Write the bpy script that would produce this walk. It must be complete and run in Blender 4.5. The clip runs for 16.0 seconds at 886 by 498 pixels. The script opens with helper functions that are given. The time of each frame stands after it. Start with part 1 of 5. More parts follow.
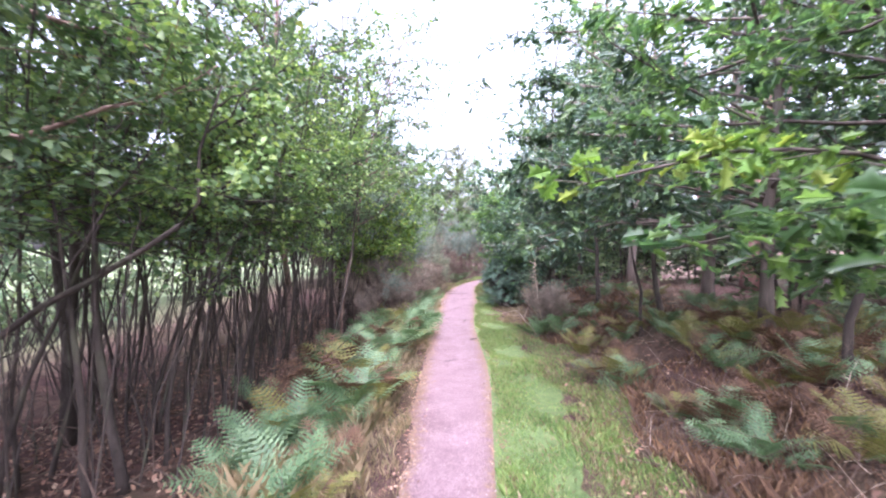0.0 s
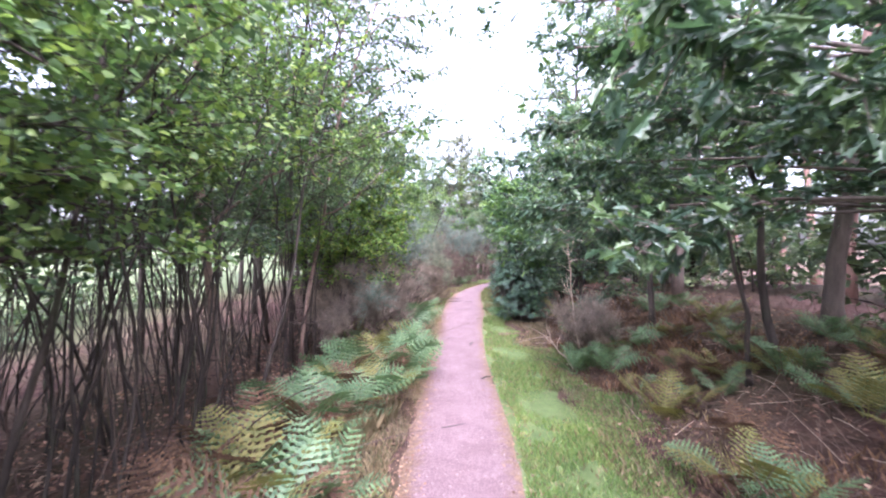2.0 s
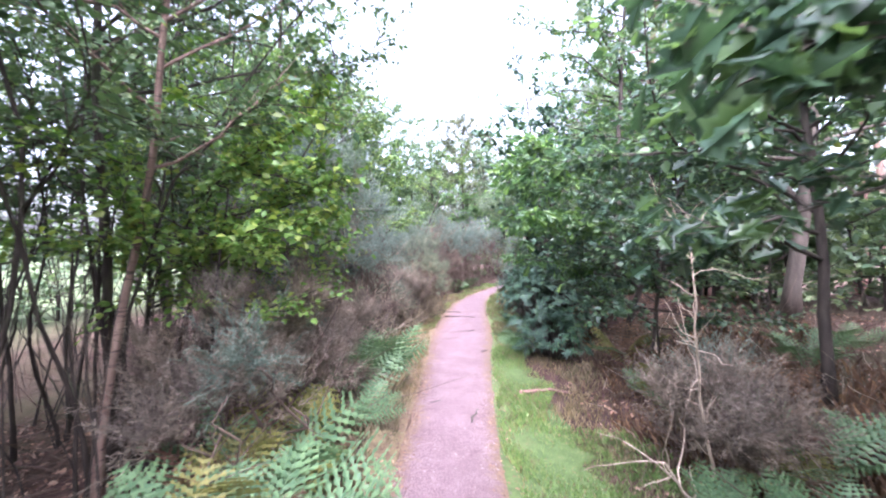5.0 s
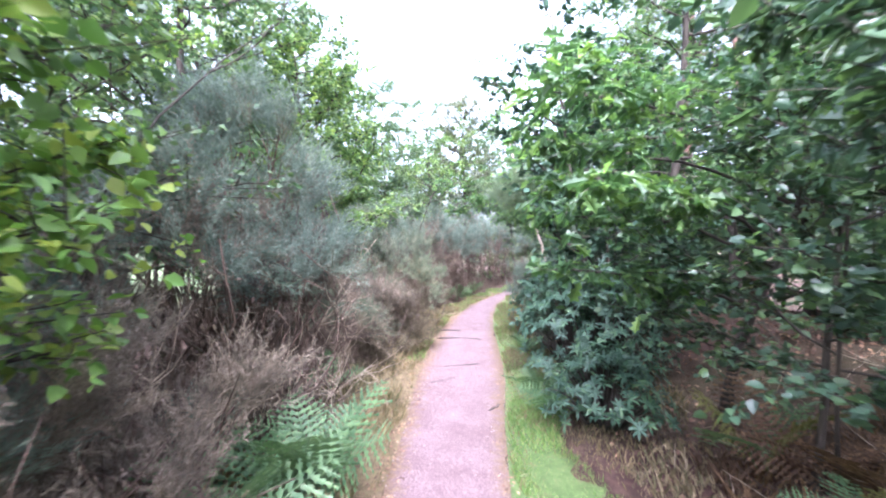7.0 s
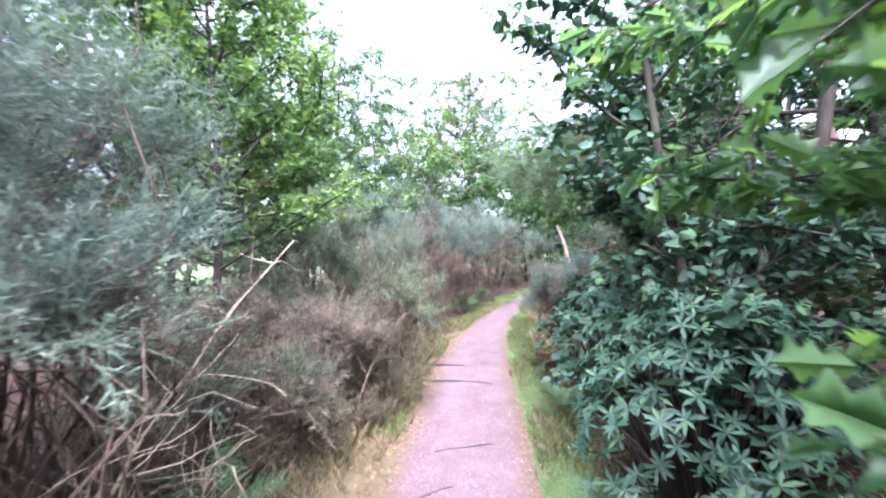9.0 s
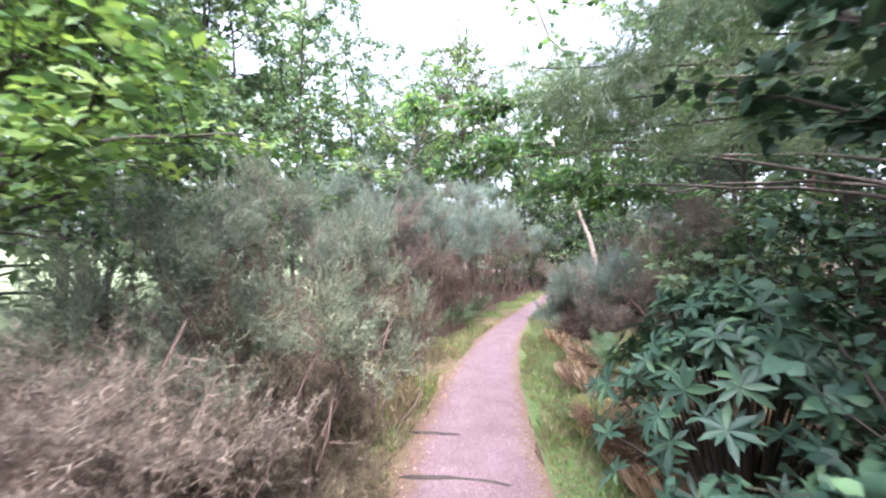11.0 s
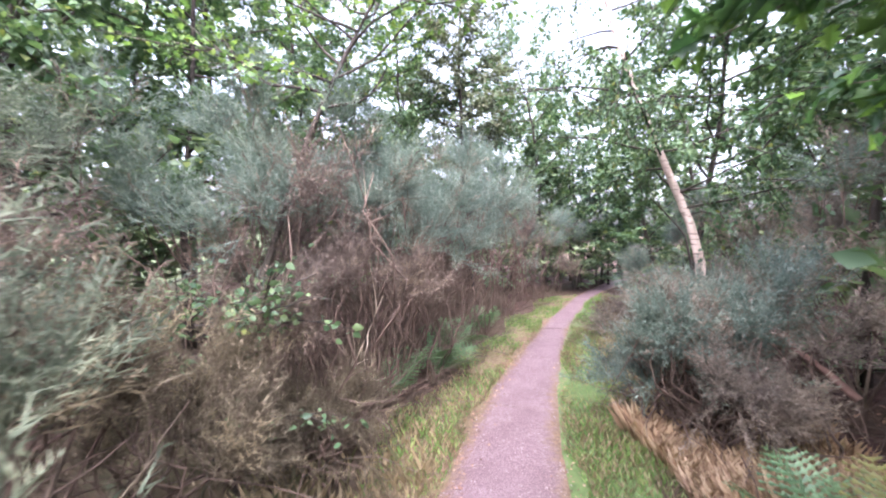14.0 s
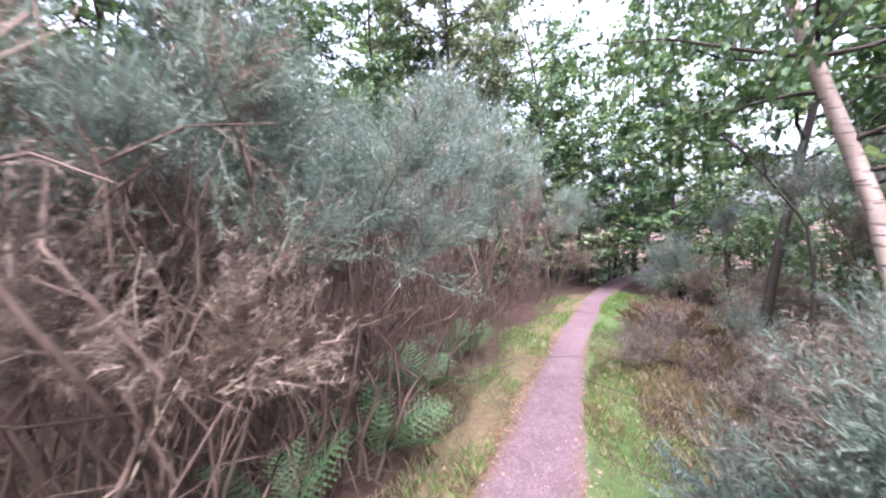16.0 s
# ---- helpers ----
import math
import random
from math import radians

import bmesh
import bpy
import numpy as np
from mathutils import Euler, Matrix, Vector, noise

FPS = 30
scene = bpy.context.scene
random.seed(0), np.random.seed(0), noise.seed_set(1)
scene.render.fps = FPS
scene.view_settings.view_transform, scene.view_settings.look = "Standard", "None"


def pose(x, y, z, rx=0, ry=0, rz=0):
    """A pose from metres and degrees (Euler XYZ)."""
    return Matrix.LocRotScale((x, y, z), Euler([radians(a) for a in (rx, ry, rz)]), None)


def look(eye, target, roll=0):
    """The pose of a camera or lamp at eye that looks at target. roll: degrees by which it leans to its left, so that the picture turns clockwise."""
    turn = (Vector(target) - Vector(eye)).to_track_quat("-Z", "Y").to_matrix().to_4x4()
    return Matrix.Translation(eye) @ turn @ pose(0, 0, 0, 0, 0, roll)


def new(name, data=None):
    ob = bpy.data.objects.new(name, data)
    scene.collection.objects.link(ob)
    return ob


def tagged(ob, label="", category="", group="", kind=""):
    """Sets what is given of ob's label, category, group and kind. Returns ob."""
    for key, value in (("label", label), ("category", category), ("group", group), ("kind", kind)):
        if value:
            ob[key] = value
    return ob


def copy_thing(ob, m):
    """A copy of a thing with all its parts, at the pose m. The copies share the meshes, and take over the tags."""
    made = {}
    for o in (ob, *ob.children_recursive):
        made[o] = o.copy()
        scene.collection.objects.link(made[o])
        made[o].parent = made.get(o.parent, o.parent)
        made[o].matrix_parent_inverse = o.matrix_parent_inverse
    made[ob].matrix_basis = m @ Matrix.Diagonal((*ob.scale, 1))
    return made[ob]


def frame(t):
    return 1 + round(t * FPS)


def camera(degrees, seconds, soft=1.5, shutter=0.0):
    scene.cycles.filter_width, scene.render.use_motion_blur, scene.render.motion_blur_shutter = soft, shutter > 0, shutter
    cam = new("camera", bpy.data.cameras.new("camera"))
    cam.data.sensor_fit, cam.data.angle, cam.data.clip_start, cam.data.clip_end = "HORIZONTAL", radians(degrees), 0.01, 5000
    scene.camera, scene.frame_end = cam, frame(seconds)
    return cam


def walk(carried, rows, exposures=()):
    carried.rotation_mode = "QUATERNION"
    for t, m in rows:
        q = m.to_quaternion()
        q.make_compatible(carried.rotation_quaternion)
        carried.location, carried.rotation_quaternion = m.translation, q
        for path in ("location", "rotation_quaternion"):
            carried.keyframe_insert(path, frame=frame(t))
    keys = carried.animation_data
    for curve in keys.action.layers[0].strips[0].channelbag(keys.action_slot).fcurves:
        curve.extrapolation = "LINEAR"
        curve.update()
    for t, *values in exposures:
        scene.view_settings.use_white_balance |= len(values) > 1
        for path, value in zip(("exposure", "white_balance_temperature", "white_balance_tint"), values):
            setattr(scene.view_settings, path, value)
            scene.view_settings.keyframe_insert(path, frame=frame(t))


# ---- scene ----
EXPO = 2.75
cam = camera(92.0, 16.0, soft=2.1, shutter=0.35)
PATH = [
    (0.0, pose(0.000, 0.000, 1.666, 89.91, 0.20, 0.07)),
    (0.5, pose(-0.008, 0.591, 1.635, 89.94, 0.20, 0.22)),
    (1.0, pose(0.019, 1.172, 1.615, 89.93, 0.19, 0.26)),
    (1.5, pose(0.042, 1.767, 1.632, 89.93, 0.16, 0.27)),
    (2.0, pose(0.030, 2.326, 1.656, 89.94, 0.02, 0.36)),
    (2.5, pose(0.063, 2.891, 1.632, 89.88, -0.23, 0.34)),
    (3.0, pose(0.081, 3.487, 1.628, 89.76, 0.07, 0.36)),
    (3.5, pose(0.095, 4.054, 1.652, 89.74, 0.00, 0.51)),
    (4.0, pose(0.151, 4.563, 1.653, 89.70, -0.12, 0.59)),
    (6.5, pose(0.322, 7.391, 1.626, 89.66, -0.07, 0.96)),
    (7.0, pose(0.366, 7.987, 1.651, 89.61, 0.03, 1.19)),
    (7.5, pose(0.354, 8.547, 1.657, 89.51, -0.02, 1.44)),
    (8.0, pose(0.383, 9.110, 1.624, 89.43, 0.08, 1.57)),
    (8.5, pose(0.427, 9.723, 1.663, 89.40, 0.20, 1.72)),
    (9.0, pose(0.452, 10.303, 1.712, 89.34, 0.36, 1.85)),
    (11.5, pose(0.503, 13.221, 1.637, 89.08, 0.32, 0.96)),
    (12.0, pose(0.571, 13.865, 1.625, 88.73, 0.10, 1.00)),
    (12.5, pose(0.606, 14.490, 1.627, 88.31, 0.02, 1.17)),
    (13.0, pose(0.614, 15.026, 1.680, 88.03, 0.06, 1.24)),
    (13.5, pose(0.669, 15.577, 1.664, 87.94, 0.12, 1.10)),
    (14.0, pose(0.692, 16.091, 1.635, 87.68, -0.01, 1.26)),
    (14.5, pose(0.732, 16.554, 1.670, 87.36, -0.31, 1.05)),
    (15.0, pose(0.825, 17.061, 1.689, 86.78, -0.58, 0.81)),
    (15.5, pose(0.881, 17.604, 1.670, 86.07, -0.38, 0.97)),
    (16.0, pose(0.973, 18.129, 1.643, 85.42, -0.41, 1.01)),
]
walk(cam, PATH, [(0.0, EXPO + 0.18, 5700, 32), (4.0, EXPO + 0.25, 5650, 30), (7.0, EXPO + 0.48, 5500, 21), (9.0, EXPO + 0.42, 5450, 20), (11.5, EXPO + 0.2, 5850, 20), (13.0, EXPO + 0.14, 5850, 21), (16.0, EXPO + 0.2, 5800, 27)])

# ---- light: bright overcast sky ----
world = bpy.data.worlds.new("sky")
scene.world = world
world.use_nodes = True
wn = world.node_tree
sky = wn.nodes.new("ShaderNodeTexSky")
sky.sky_type = "NISHITA"
sky.sun_disc = False
sky.sun_elevation = radians(53)
sky.sun_rotation = radians(175)
sky.air_density = 1.0
sky.dust_density = 6.0
sky.ozone_density = 0.6
grey = wn.nodes.new("ShaderNodeHueSaturation")  # cloud cover takes the blue out of the sky
grey.inputs["Saturation"].default_value = 0.42
wn.links.new(sky.outputs[0], grey.inputs["Color"])
wn.links.new(grey.outputs[0], wn.nodes["Background"].inputs[0])
wn.nodes["Background"].inputs[1].default_value = 0.15
sun_data = bpy.data.lights.new("sun", "SUN")
sun_data.energy = 1.5
sun_data.angle = radians(60)
sun_data.color = (1.0, 0.97, 0.93)
sun = new("sun", sun_data)
sun.matrix_world = look((-9.0, -2.0, 29.0), (0.0, 10.0, 0.0))


# ---- materials ----
def material(name, rough=0.6, spec=0.5):
    m = bpy.data.materials.new(name)
    m.use_nodes = True
    b = m.node_tree.nodes["Principled BSDF"]
    b.inputs["Roughness"].default_value = rough
    b.inputs["Specular IOR Level"].default_value = spec
    return m, m.node_tree, b


def ramp(nt, fac, stops):
    r = nt.nodes.new("ShaderNodeValToRGB")
    el = r.color_ramp.elements
    while len(el) < len(stops):
        el.new(0.5)
    for e, (p, c) in zip(el, stops):
        e.position, e.color = p, (*c, 1)
    nt.links.new(fac, r.inputs[0])
    return r.outputs[0]


def noise_tex(nt, scale, detail=4.0, rough=0.6, stretch=None, place="Object"):
    co = nt.nodes.new("ShaderNodeTexCoord").outputs[place]
    if stretch:
        mp = nt.nodes.new("ShaderNodeMapping")
        mp.inputs["Scale"].default_value = stretch
        nt.links.new(co, mp.inputs[0])
        co = mp.outputs[0]
    n = nt.nodes.new("ShaderNodeTexNoise")
    n.inputs["Scale"].default_value, n.inputs["Detail"].default_value, n.inputs["Roughness"].default_value = scale, detail, rough
    nt.links.new(co, n.inputs["Vector"])
    return n.outputs["Fac"]


def mix(nt, a, b, fac, how="MIX"):
    m = nt.nodes.new("ShaderNodeMix")
    m.data_type, m.blend_type = "RGBA", how
    for k, v in ((0, fac), (6, a), (7, b)):
        if isinstance(v, (int, float)):
            m.inputs[k].default_value = v
        elif isinstance(v, tuple):
            m.inputs[k].default_value = (*v, 1)
        else:
            nt.links.new(v, m.inputs[k])
    return m.outputs[2]


def bump(nt, b, height, strength, distance=0.02):
    n = nt.nodes.new("ShaderNodeBump")
    n.inputs["Strength"].default_value, n.inputs["Distance"].default_value = strength, distance
    nt.links.new(height, n.inputs["Height"])
    nt.links.new(n.outputs[0], b.inputs["Normal"])


def leaf_material(name, stops, rough=0.45, glow=0.35, spec=0.5, patch=0.35, clump=0.0, through_tint=(1.15, 1.2, 0.7)):
    """Leaves: a colour for each leaf, larger patches of tone, and light that passes through the blade."""
    m, nt, b = material(name, rough, spec)
    rnd = nt.nodes.new("ShaderNodeNewGeometry").outputs["Random Per Island"]
    if clump:  # neighbouring spines share a tone
        f = ramp(nt, noise_tex(nt, clump, 4.0, 0.65), [(0.3, (0, 0, 0)), (0.7, (1, 1, 1))])
        rnd = mix(nt, f, rnd, 0.14)
    col = ramp(nt, rnd, stops)
    tone = ramp(nt, noise_tex(nt, 0.9, 3.0), [(0.3, (0.62, 0.66, 0.7)), (0.7, (1.25, 1.2, 1.0))])
    col = mix(nt, col, tone, patch * 2, "MULTIPLY")
    nt.links.new(col, b.inputs["Base Color"])
    tr = nt.nodes.new("ShaderNodeBsdfTranslucent")
    bright = mix(nt, col, through_tint, 1.0, "MULTIPLY")
    nt.links.new(bright, tr.inputs[0])
    ms = nt.nodes.new("ShaderNodeMixShader")
    ms.inputs[0].default_value = glow
    nt.links.new(b.outputs[0], ms.inputs[1])
    nt.links.new(tr.outputs[0], ms.inputs[2])
    nt.links.new(ms.outputs[0], nt.nodes["Material Output"].inputs[0])
    return m


def bark_material(name, dark, light, scale=9.0, stretch=(1, 1, 0.25), rough=0.85, bands=None):
    m, nt, b = material(name, rough, 0.25)
    f = noise_tex(nt, scale, 6.0, 0.7, stretch)
    col = ramp(nt, f, [(0.3, dark), (0.7, light)])
    moss = ramp(nt, noise_tex(nt, 1.7, 3.0), [(0.55, (0, 0, 0)), (0.75, (0.6, 0.6, 0.6))])
    col = mix(nt, col, (0.10, 0.12, 0.07), moss)
    if bands:
        g = noise_tex(nt, 14.0, 3.0, 0.6, (0.6, 0.6, 3.5))
        col = mix(nt, col, bands, ramp(nt, g, [(0.55, (0, 0, 0)), (0.66, (1, 1, 1))]))
    nt.links.new(col, b.inputs["Base Color"])
    bump(nt, b, f, 0.7, 0.01)
    return m


M_BIRCH_LEAF = leaf_material("birch_leaf", [(0.0, (0.048, 0.095, 0.056)), (0.55, (0.09, 0.155, 0.08)), (0.97, (0.135, 0.195, 0.095)), (1.0, (0.24, 0.25, 0.07))], rough=0.5, glow=0.34, spec=0.38)
M_BRIGHT_LEAF = leaf_material("bright_leaf", [(0.0, (0.09, 0.19, 0.045)), (0.6, (0.155, 0.27, 0.06)), (0.95, (0.27, 0.34, 0.075))], glow=0.45)
M_OAK_LEAF = leaf_material("oak_leaf", [(0.0, (0.035, 0.075, 0.052)), (0.6, (0.065, 0.125, 0.08)), (0.95, (0.125, 0.21, 0.09))], rough=0.36, glow=0.4, spec=0.8)
M_OAK_FRESH = leaf_material("oak_leaf_fresh", [(0.0, (0.055, 0.12, 0.062)), (0.6, (0.105, 0.20, 0.088)), (0.95, (0.19, 0.32, 0.095))], rough=0.36, glow=0.58, spec=0.8)
# background leaves: distance haze and stronger light put into a paler colour
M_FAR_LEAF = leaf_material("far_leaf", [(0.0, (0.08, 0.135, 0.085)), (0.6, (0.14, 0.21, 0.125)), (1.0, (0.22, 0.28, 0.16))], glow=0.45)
M_GREY_LEAF = leaf_material("grey_leaf", [(0.0, (0.07, 0.09, 0.06)), (0.6, (0.12, 0.14, 0.095)), (1.0, (0.2, 0.2, 0.14))])
M_RHODO_LEAF = leaf_material("rhododendron_leaf", [(0.0, (0.026, 0.06, 0.042)), (0.7, (0.05, 0.105, 0.07)), (1.0, (0.085, 0.155, 0.075))], rough=0.5, glow=0.14, spec=0.38)
M_HAZEL_LEAF = leaf_material("hazel_leaf", [(0.0, (0.055, 0.115, 0.05)), (0.55, (0.125, 0.215, 0.075)), (1.0, (0.24, 0.33, 0.10))], rough=0.45, glow=0.42, spec=0.45)
M_GORSE = leaf_material("gorse_shoot", [(0.0, (0.055, 0.085, 0.072)), (0.45, (0.15, 0.20, 0.172)), (1.0, (0.33, 0.385, 0.325))], rough=0.6, glow=0.38, spec=0.25, clump=7.0, through_tint=(1.0, 1.02, 1.0))
M_GORSE_OLIVE = leaf_material("gorse_shoot_olive", [(0.0, (0.045, 0.062, 0.046)), (0.45, (0.14, 0.168, 0.122)), (1.0, (0.36, 0.39, 0.285))], rough=0.6, glow=0.38, spec=0.25, clump=7.0, through_tint=(1.0, 1.02, 1.0))
M_GORSE_DEAD = leaf_material("gorse_dead", [(0.0, (0.06, 0.047, 0.042)), (0.55, (0.17, 0.132, 0.115)), (1.0, (0.39, 0.305, 0.255))], rough=0.8, glow=0.38, spec=0.2, clump=7.0, through_tint=(1.0, 1.02, 1.0))
M_GORSE_STRAW = leaf_material("gorse_straw", [(0.0, (0.05, 0.042, 0.033)), (0.55, (0.15, 0.125, 0.092)), (1.0, (0.38, 0.32, 0.225))], rough=0.8, glow=0.38, spec=0.2, clump=7.0, through_tint=(1.0, 1.02, 1.0))
M_GORSE_GREY = leaf_material("gorse_grey_brown", [(0.0, (0.09, 0.074, 0.065)), (0.55, (0.23, 0.19, 0.165)), (1.0, (0.46, 0.385, 0.33))], rough=0.8, glow=0.38, spec=0.2, clump=7.0, through_tint=(1.0, 1.02, 1.0))
M_DRY_BRACKEN = leaf_material("dry_bracken", [(0.0, (0.19, 0.12, 0.085)), (0.5, (0.36, 0.245, 0.17)), (1.0, (0.58, 0.44, 0.32))], rough=0.8, glow=0.3, spec=0.2)
M_PINE = leaf_material("pine_needle", [(0.0, (0.08, 0.125, 0.08)), (0.6, (0.15, 0.21, 0.13)), (1.0, (0.27, 0.32, 0.19))], rough=0.5, glow=0.38)
M_FERN = leaf_material("fern_green", [(0.0, (0.075, 0.15, 0.078)), (1.0, (0.17, 0.27, 0.135))], rough=0.5, glow=0.3)
M_FERN_YELLOW = leaf_material("fern_yellow", [(0.0, (0.14, 0.155, 0.05)), (1.0, (0.25, 0.23, 0.075))], rough=0.6, glow=0.35)
M_FERN_BROWN = leaf_material("fern_brown", [(0.0, (0.08, 0.048, 0.036)), (0.7, (0.16, 0.098, 0.068)), (1.0, (0.28, 0.175, 0.11))], rough=0.8, glow=0.25, spec=0.2)
M_GRASS = leaf_material("grass", [(0.0, (0.10, 0.185, 0.055)), (0.55, (0.17, 0.275, 0.085)), (0.88, (0.25, 0.33, 0.12)), (1.0, (0.38, 0.34, 0.2))], rough=0.5, glow=0.35)
M_DRY_GRASS = leaf_material("dry_grass", [(0.0, (0.11, 0.11, 0.055)), (0.4, (0.18, 0.14, 0.085)), (1.0, (0.32, 0.25, 0.165))], rough=0.7, glow=0.3)
M_LITTER = leaf_material("dead_leaf", [(0.0, (0.09, 0.052, 0.042)), (0.5, (0.20, 0.115, 0.09)), (0.85, (0.36, 0.22, 0.16)), (1.0, (0.38, 0.28, 0.22))], rough=0.8, glow=0.1, spec=0.3)
M_BARK = bark_material("bark_dark", (0.02, 0.017, 0.015), (0.078, 0.063, 0.054))
M_BARK_BIRCH = bark_material("bark_birch", (0.11, 0.07, 0.058), (0.28, 0.20, 0.165), bands=(0.06, 0.045, 0.04))
M_BARK_PALE = bark_material("bark_birch_pale", (0.30, 0.22, 0.19), (0.58, 0.47, 0.41), bands=(0.12, 0.09, 0.08))
M_BARK_OAK = bark_material("bark_oak", (0.055, 0.045, 0.04), (0.19, 0.155, 0.135), 7.0)
M_BARK_PINE = bark_material("bark_pine", (0.12, 0.07, 0.06), (0.28, 0.17, 0.14), 5.0)
M_DEADWOOD = bark_material("dead_wood", (0.28, 0.22, 0.17), (0.58, 0.48, 0.38), 20.0)
M_TWIG = bark_material("twig_brown", (0.06, 0.042, 0.034), (0.17, 0.12, 0.095), 12.0)


def ground_material():
    m, nt, b = material("forest_floor", 0.95, 0.15)
    f = noise_tex(nt, 7.0, 9.0, 0.75)
    col = ramp(nt, f, [(0.28, (0.028, 0.015, 0.014)), (0.5, (0.068, 0.038, 0.034)), (0.75, (0.165, 0.10, 0.082))])
    big = ramp(nt, noise_tex(nt, 0.35, 3.0), [(0.4, (0, 0, 0)), (0.7, (0.55, 0.55, 0.55))])
    col = mix(nt, col, (0.10, 0.105, 0.05), big)
    sep = nt.nodes.new("ShaderNodeSeparateXYZ")
    nt.links.new(nt.nodes.new("ShaderNodeTexCoord").outputs["Object"], sep.inputs[0])
    edge = nt.nodes.new("ShaderNodeMapRange")
    edge.inputs["From Min"].default_value, edge.inputs["From Max"].default_value = -6.5, -9.0
    nt.links.new(sep.outputs[0], edge.inputs["Value"])
    meadow = ramp(nt, noise_tex(nt, 2.0, 8.0, 0.7), [(0.3, (0.07, 0.10, 0.05)), (0.7, (0.14, 0.165, 0.085))])
    col = mix(nt, col, meadow, edge.outputs[0])
    nt.links.new(col, b.inputs["Base Color"])
    bump(nt, b, noise_tex(nt, 30.0, 8.0, 0.8), 0.9, 0.03)
    return m


def path_material():
    m, nt, b = material("gravel_path", 0.9, 0.25)
    fine = noise_tex(nt, 95.0, 8.0, 0.85)
    col = ramp(nt, fine, [(0.34, (0.062, 0.04, 0.043)), (0.5, (0.165, 0.115, 0.126)), (0.64, (0.36, 0.28, 0.30))])
    blot = ramp(nt, noise_tex(nt, 2.1, 7.0, 0.75), [(0.3, (0.74, 0.66, 0.64)), (0.65, (1.1, 1.07, 1.09))])
    col = mix(nt, col, blot, 1.0, "MULTIPLY")
    patch = ramp(nt, noise_tex(nt, 14.0, 7.0, 0.8), [(0.56, (0, 0, 0)), (0.75, (0.55, 0.55, 0.55))])
    col = mix(nt, col, (0.16, 0.098, 0.085), patch)
    # trodden-in soil and leaf crumbs towards the ragged edges
    at = nt.nodes.new("ShaderNodeAttribute")
    at.attribute_name = "across"
    add = nt.nodes.new("ShaderNodeMath")
    add.operation = "ADD"
    nt.links.new(at.outputs["Fac"], add.inputs[0])
    nt.links.new(noise_tex(nt, 11.0, 6.0, 0.75), add.inputs[1])
    edge = ramp(nt, add.outputs[0], [(0.0, (0, 0, 0)), (0.82, (0, 0, 0)), (1.0, (0.9, 0.9, 0.9))])
    scale = nt.nodes.new("ShaderNodeMath")
    scale.operation, scale.inputs[1].default_value = "MULTIPLY", 0.72
    nt.links.new(add.outputs[0], scale.inputs[0])
    nt.links.new(scale.outputs[0], edge.node.inputs[0])
    col = mix(nt, col, ramp(nt, noise_tex(nt, 40.0, 6.0, 0.8), [(0.35, (0.085, 0.055, 0.04)), (0.65, (0.24, 0.165, 0.10))]), edge)
    nt.links.new(col, b.inputs["Base Color"])
    bump(nt, b, noise_tex(nt, 55.0, 8.0, 0.85), 0.9, 0.014)
    return m


M_GROUND = ground_material()
M_PATH = path_material()


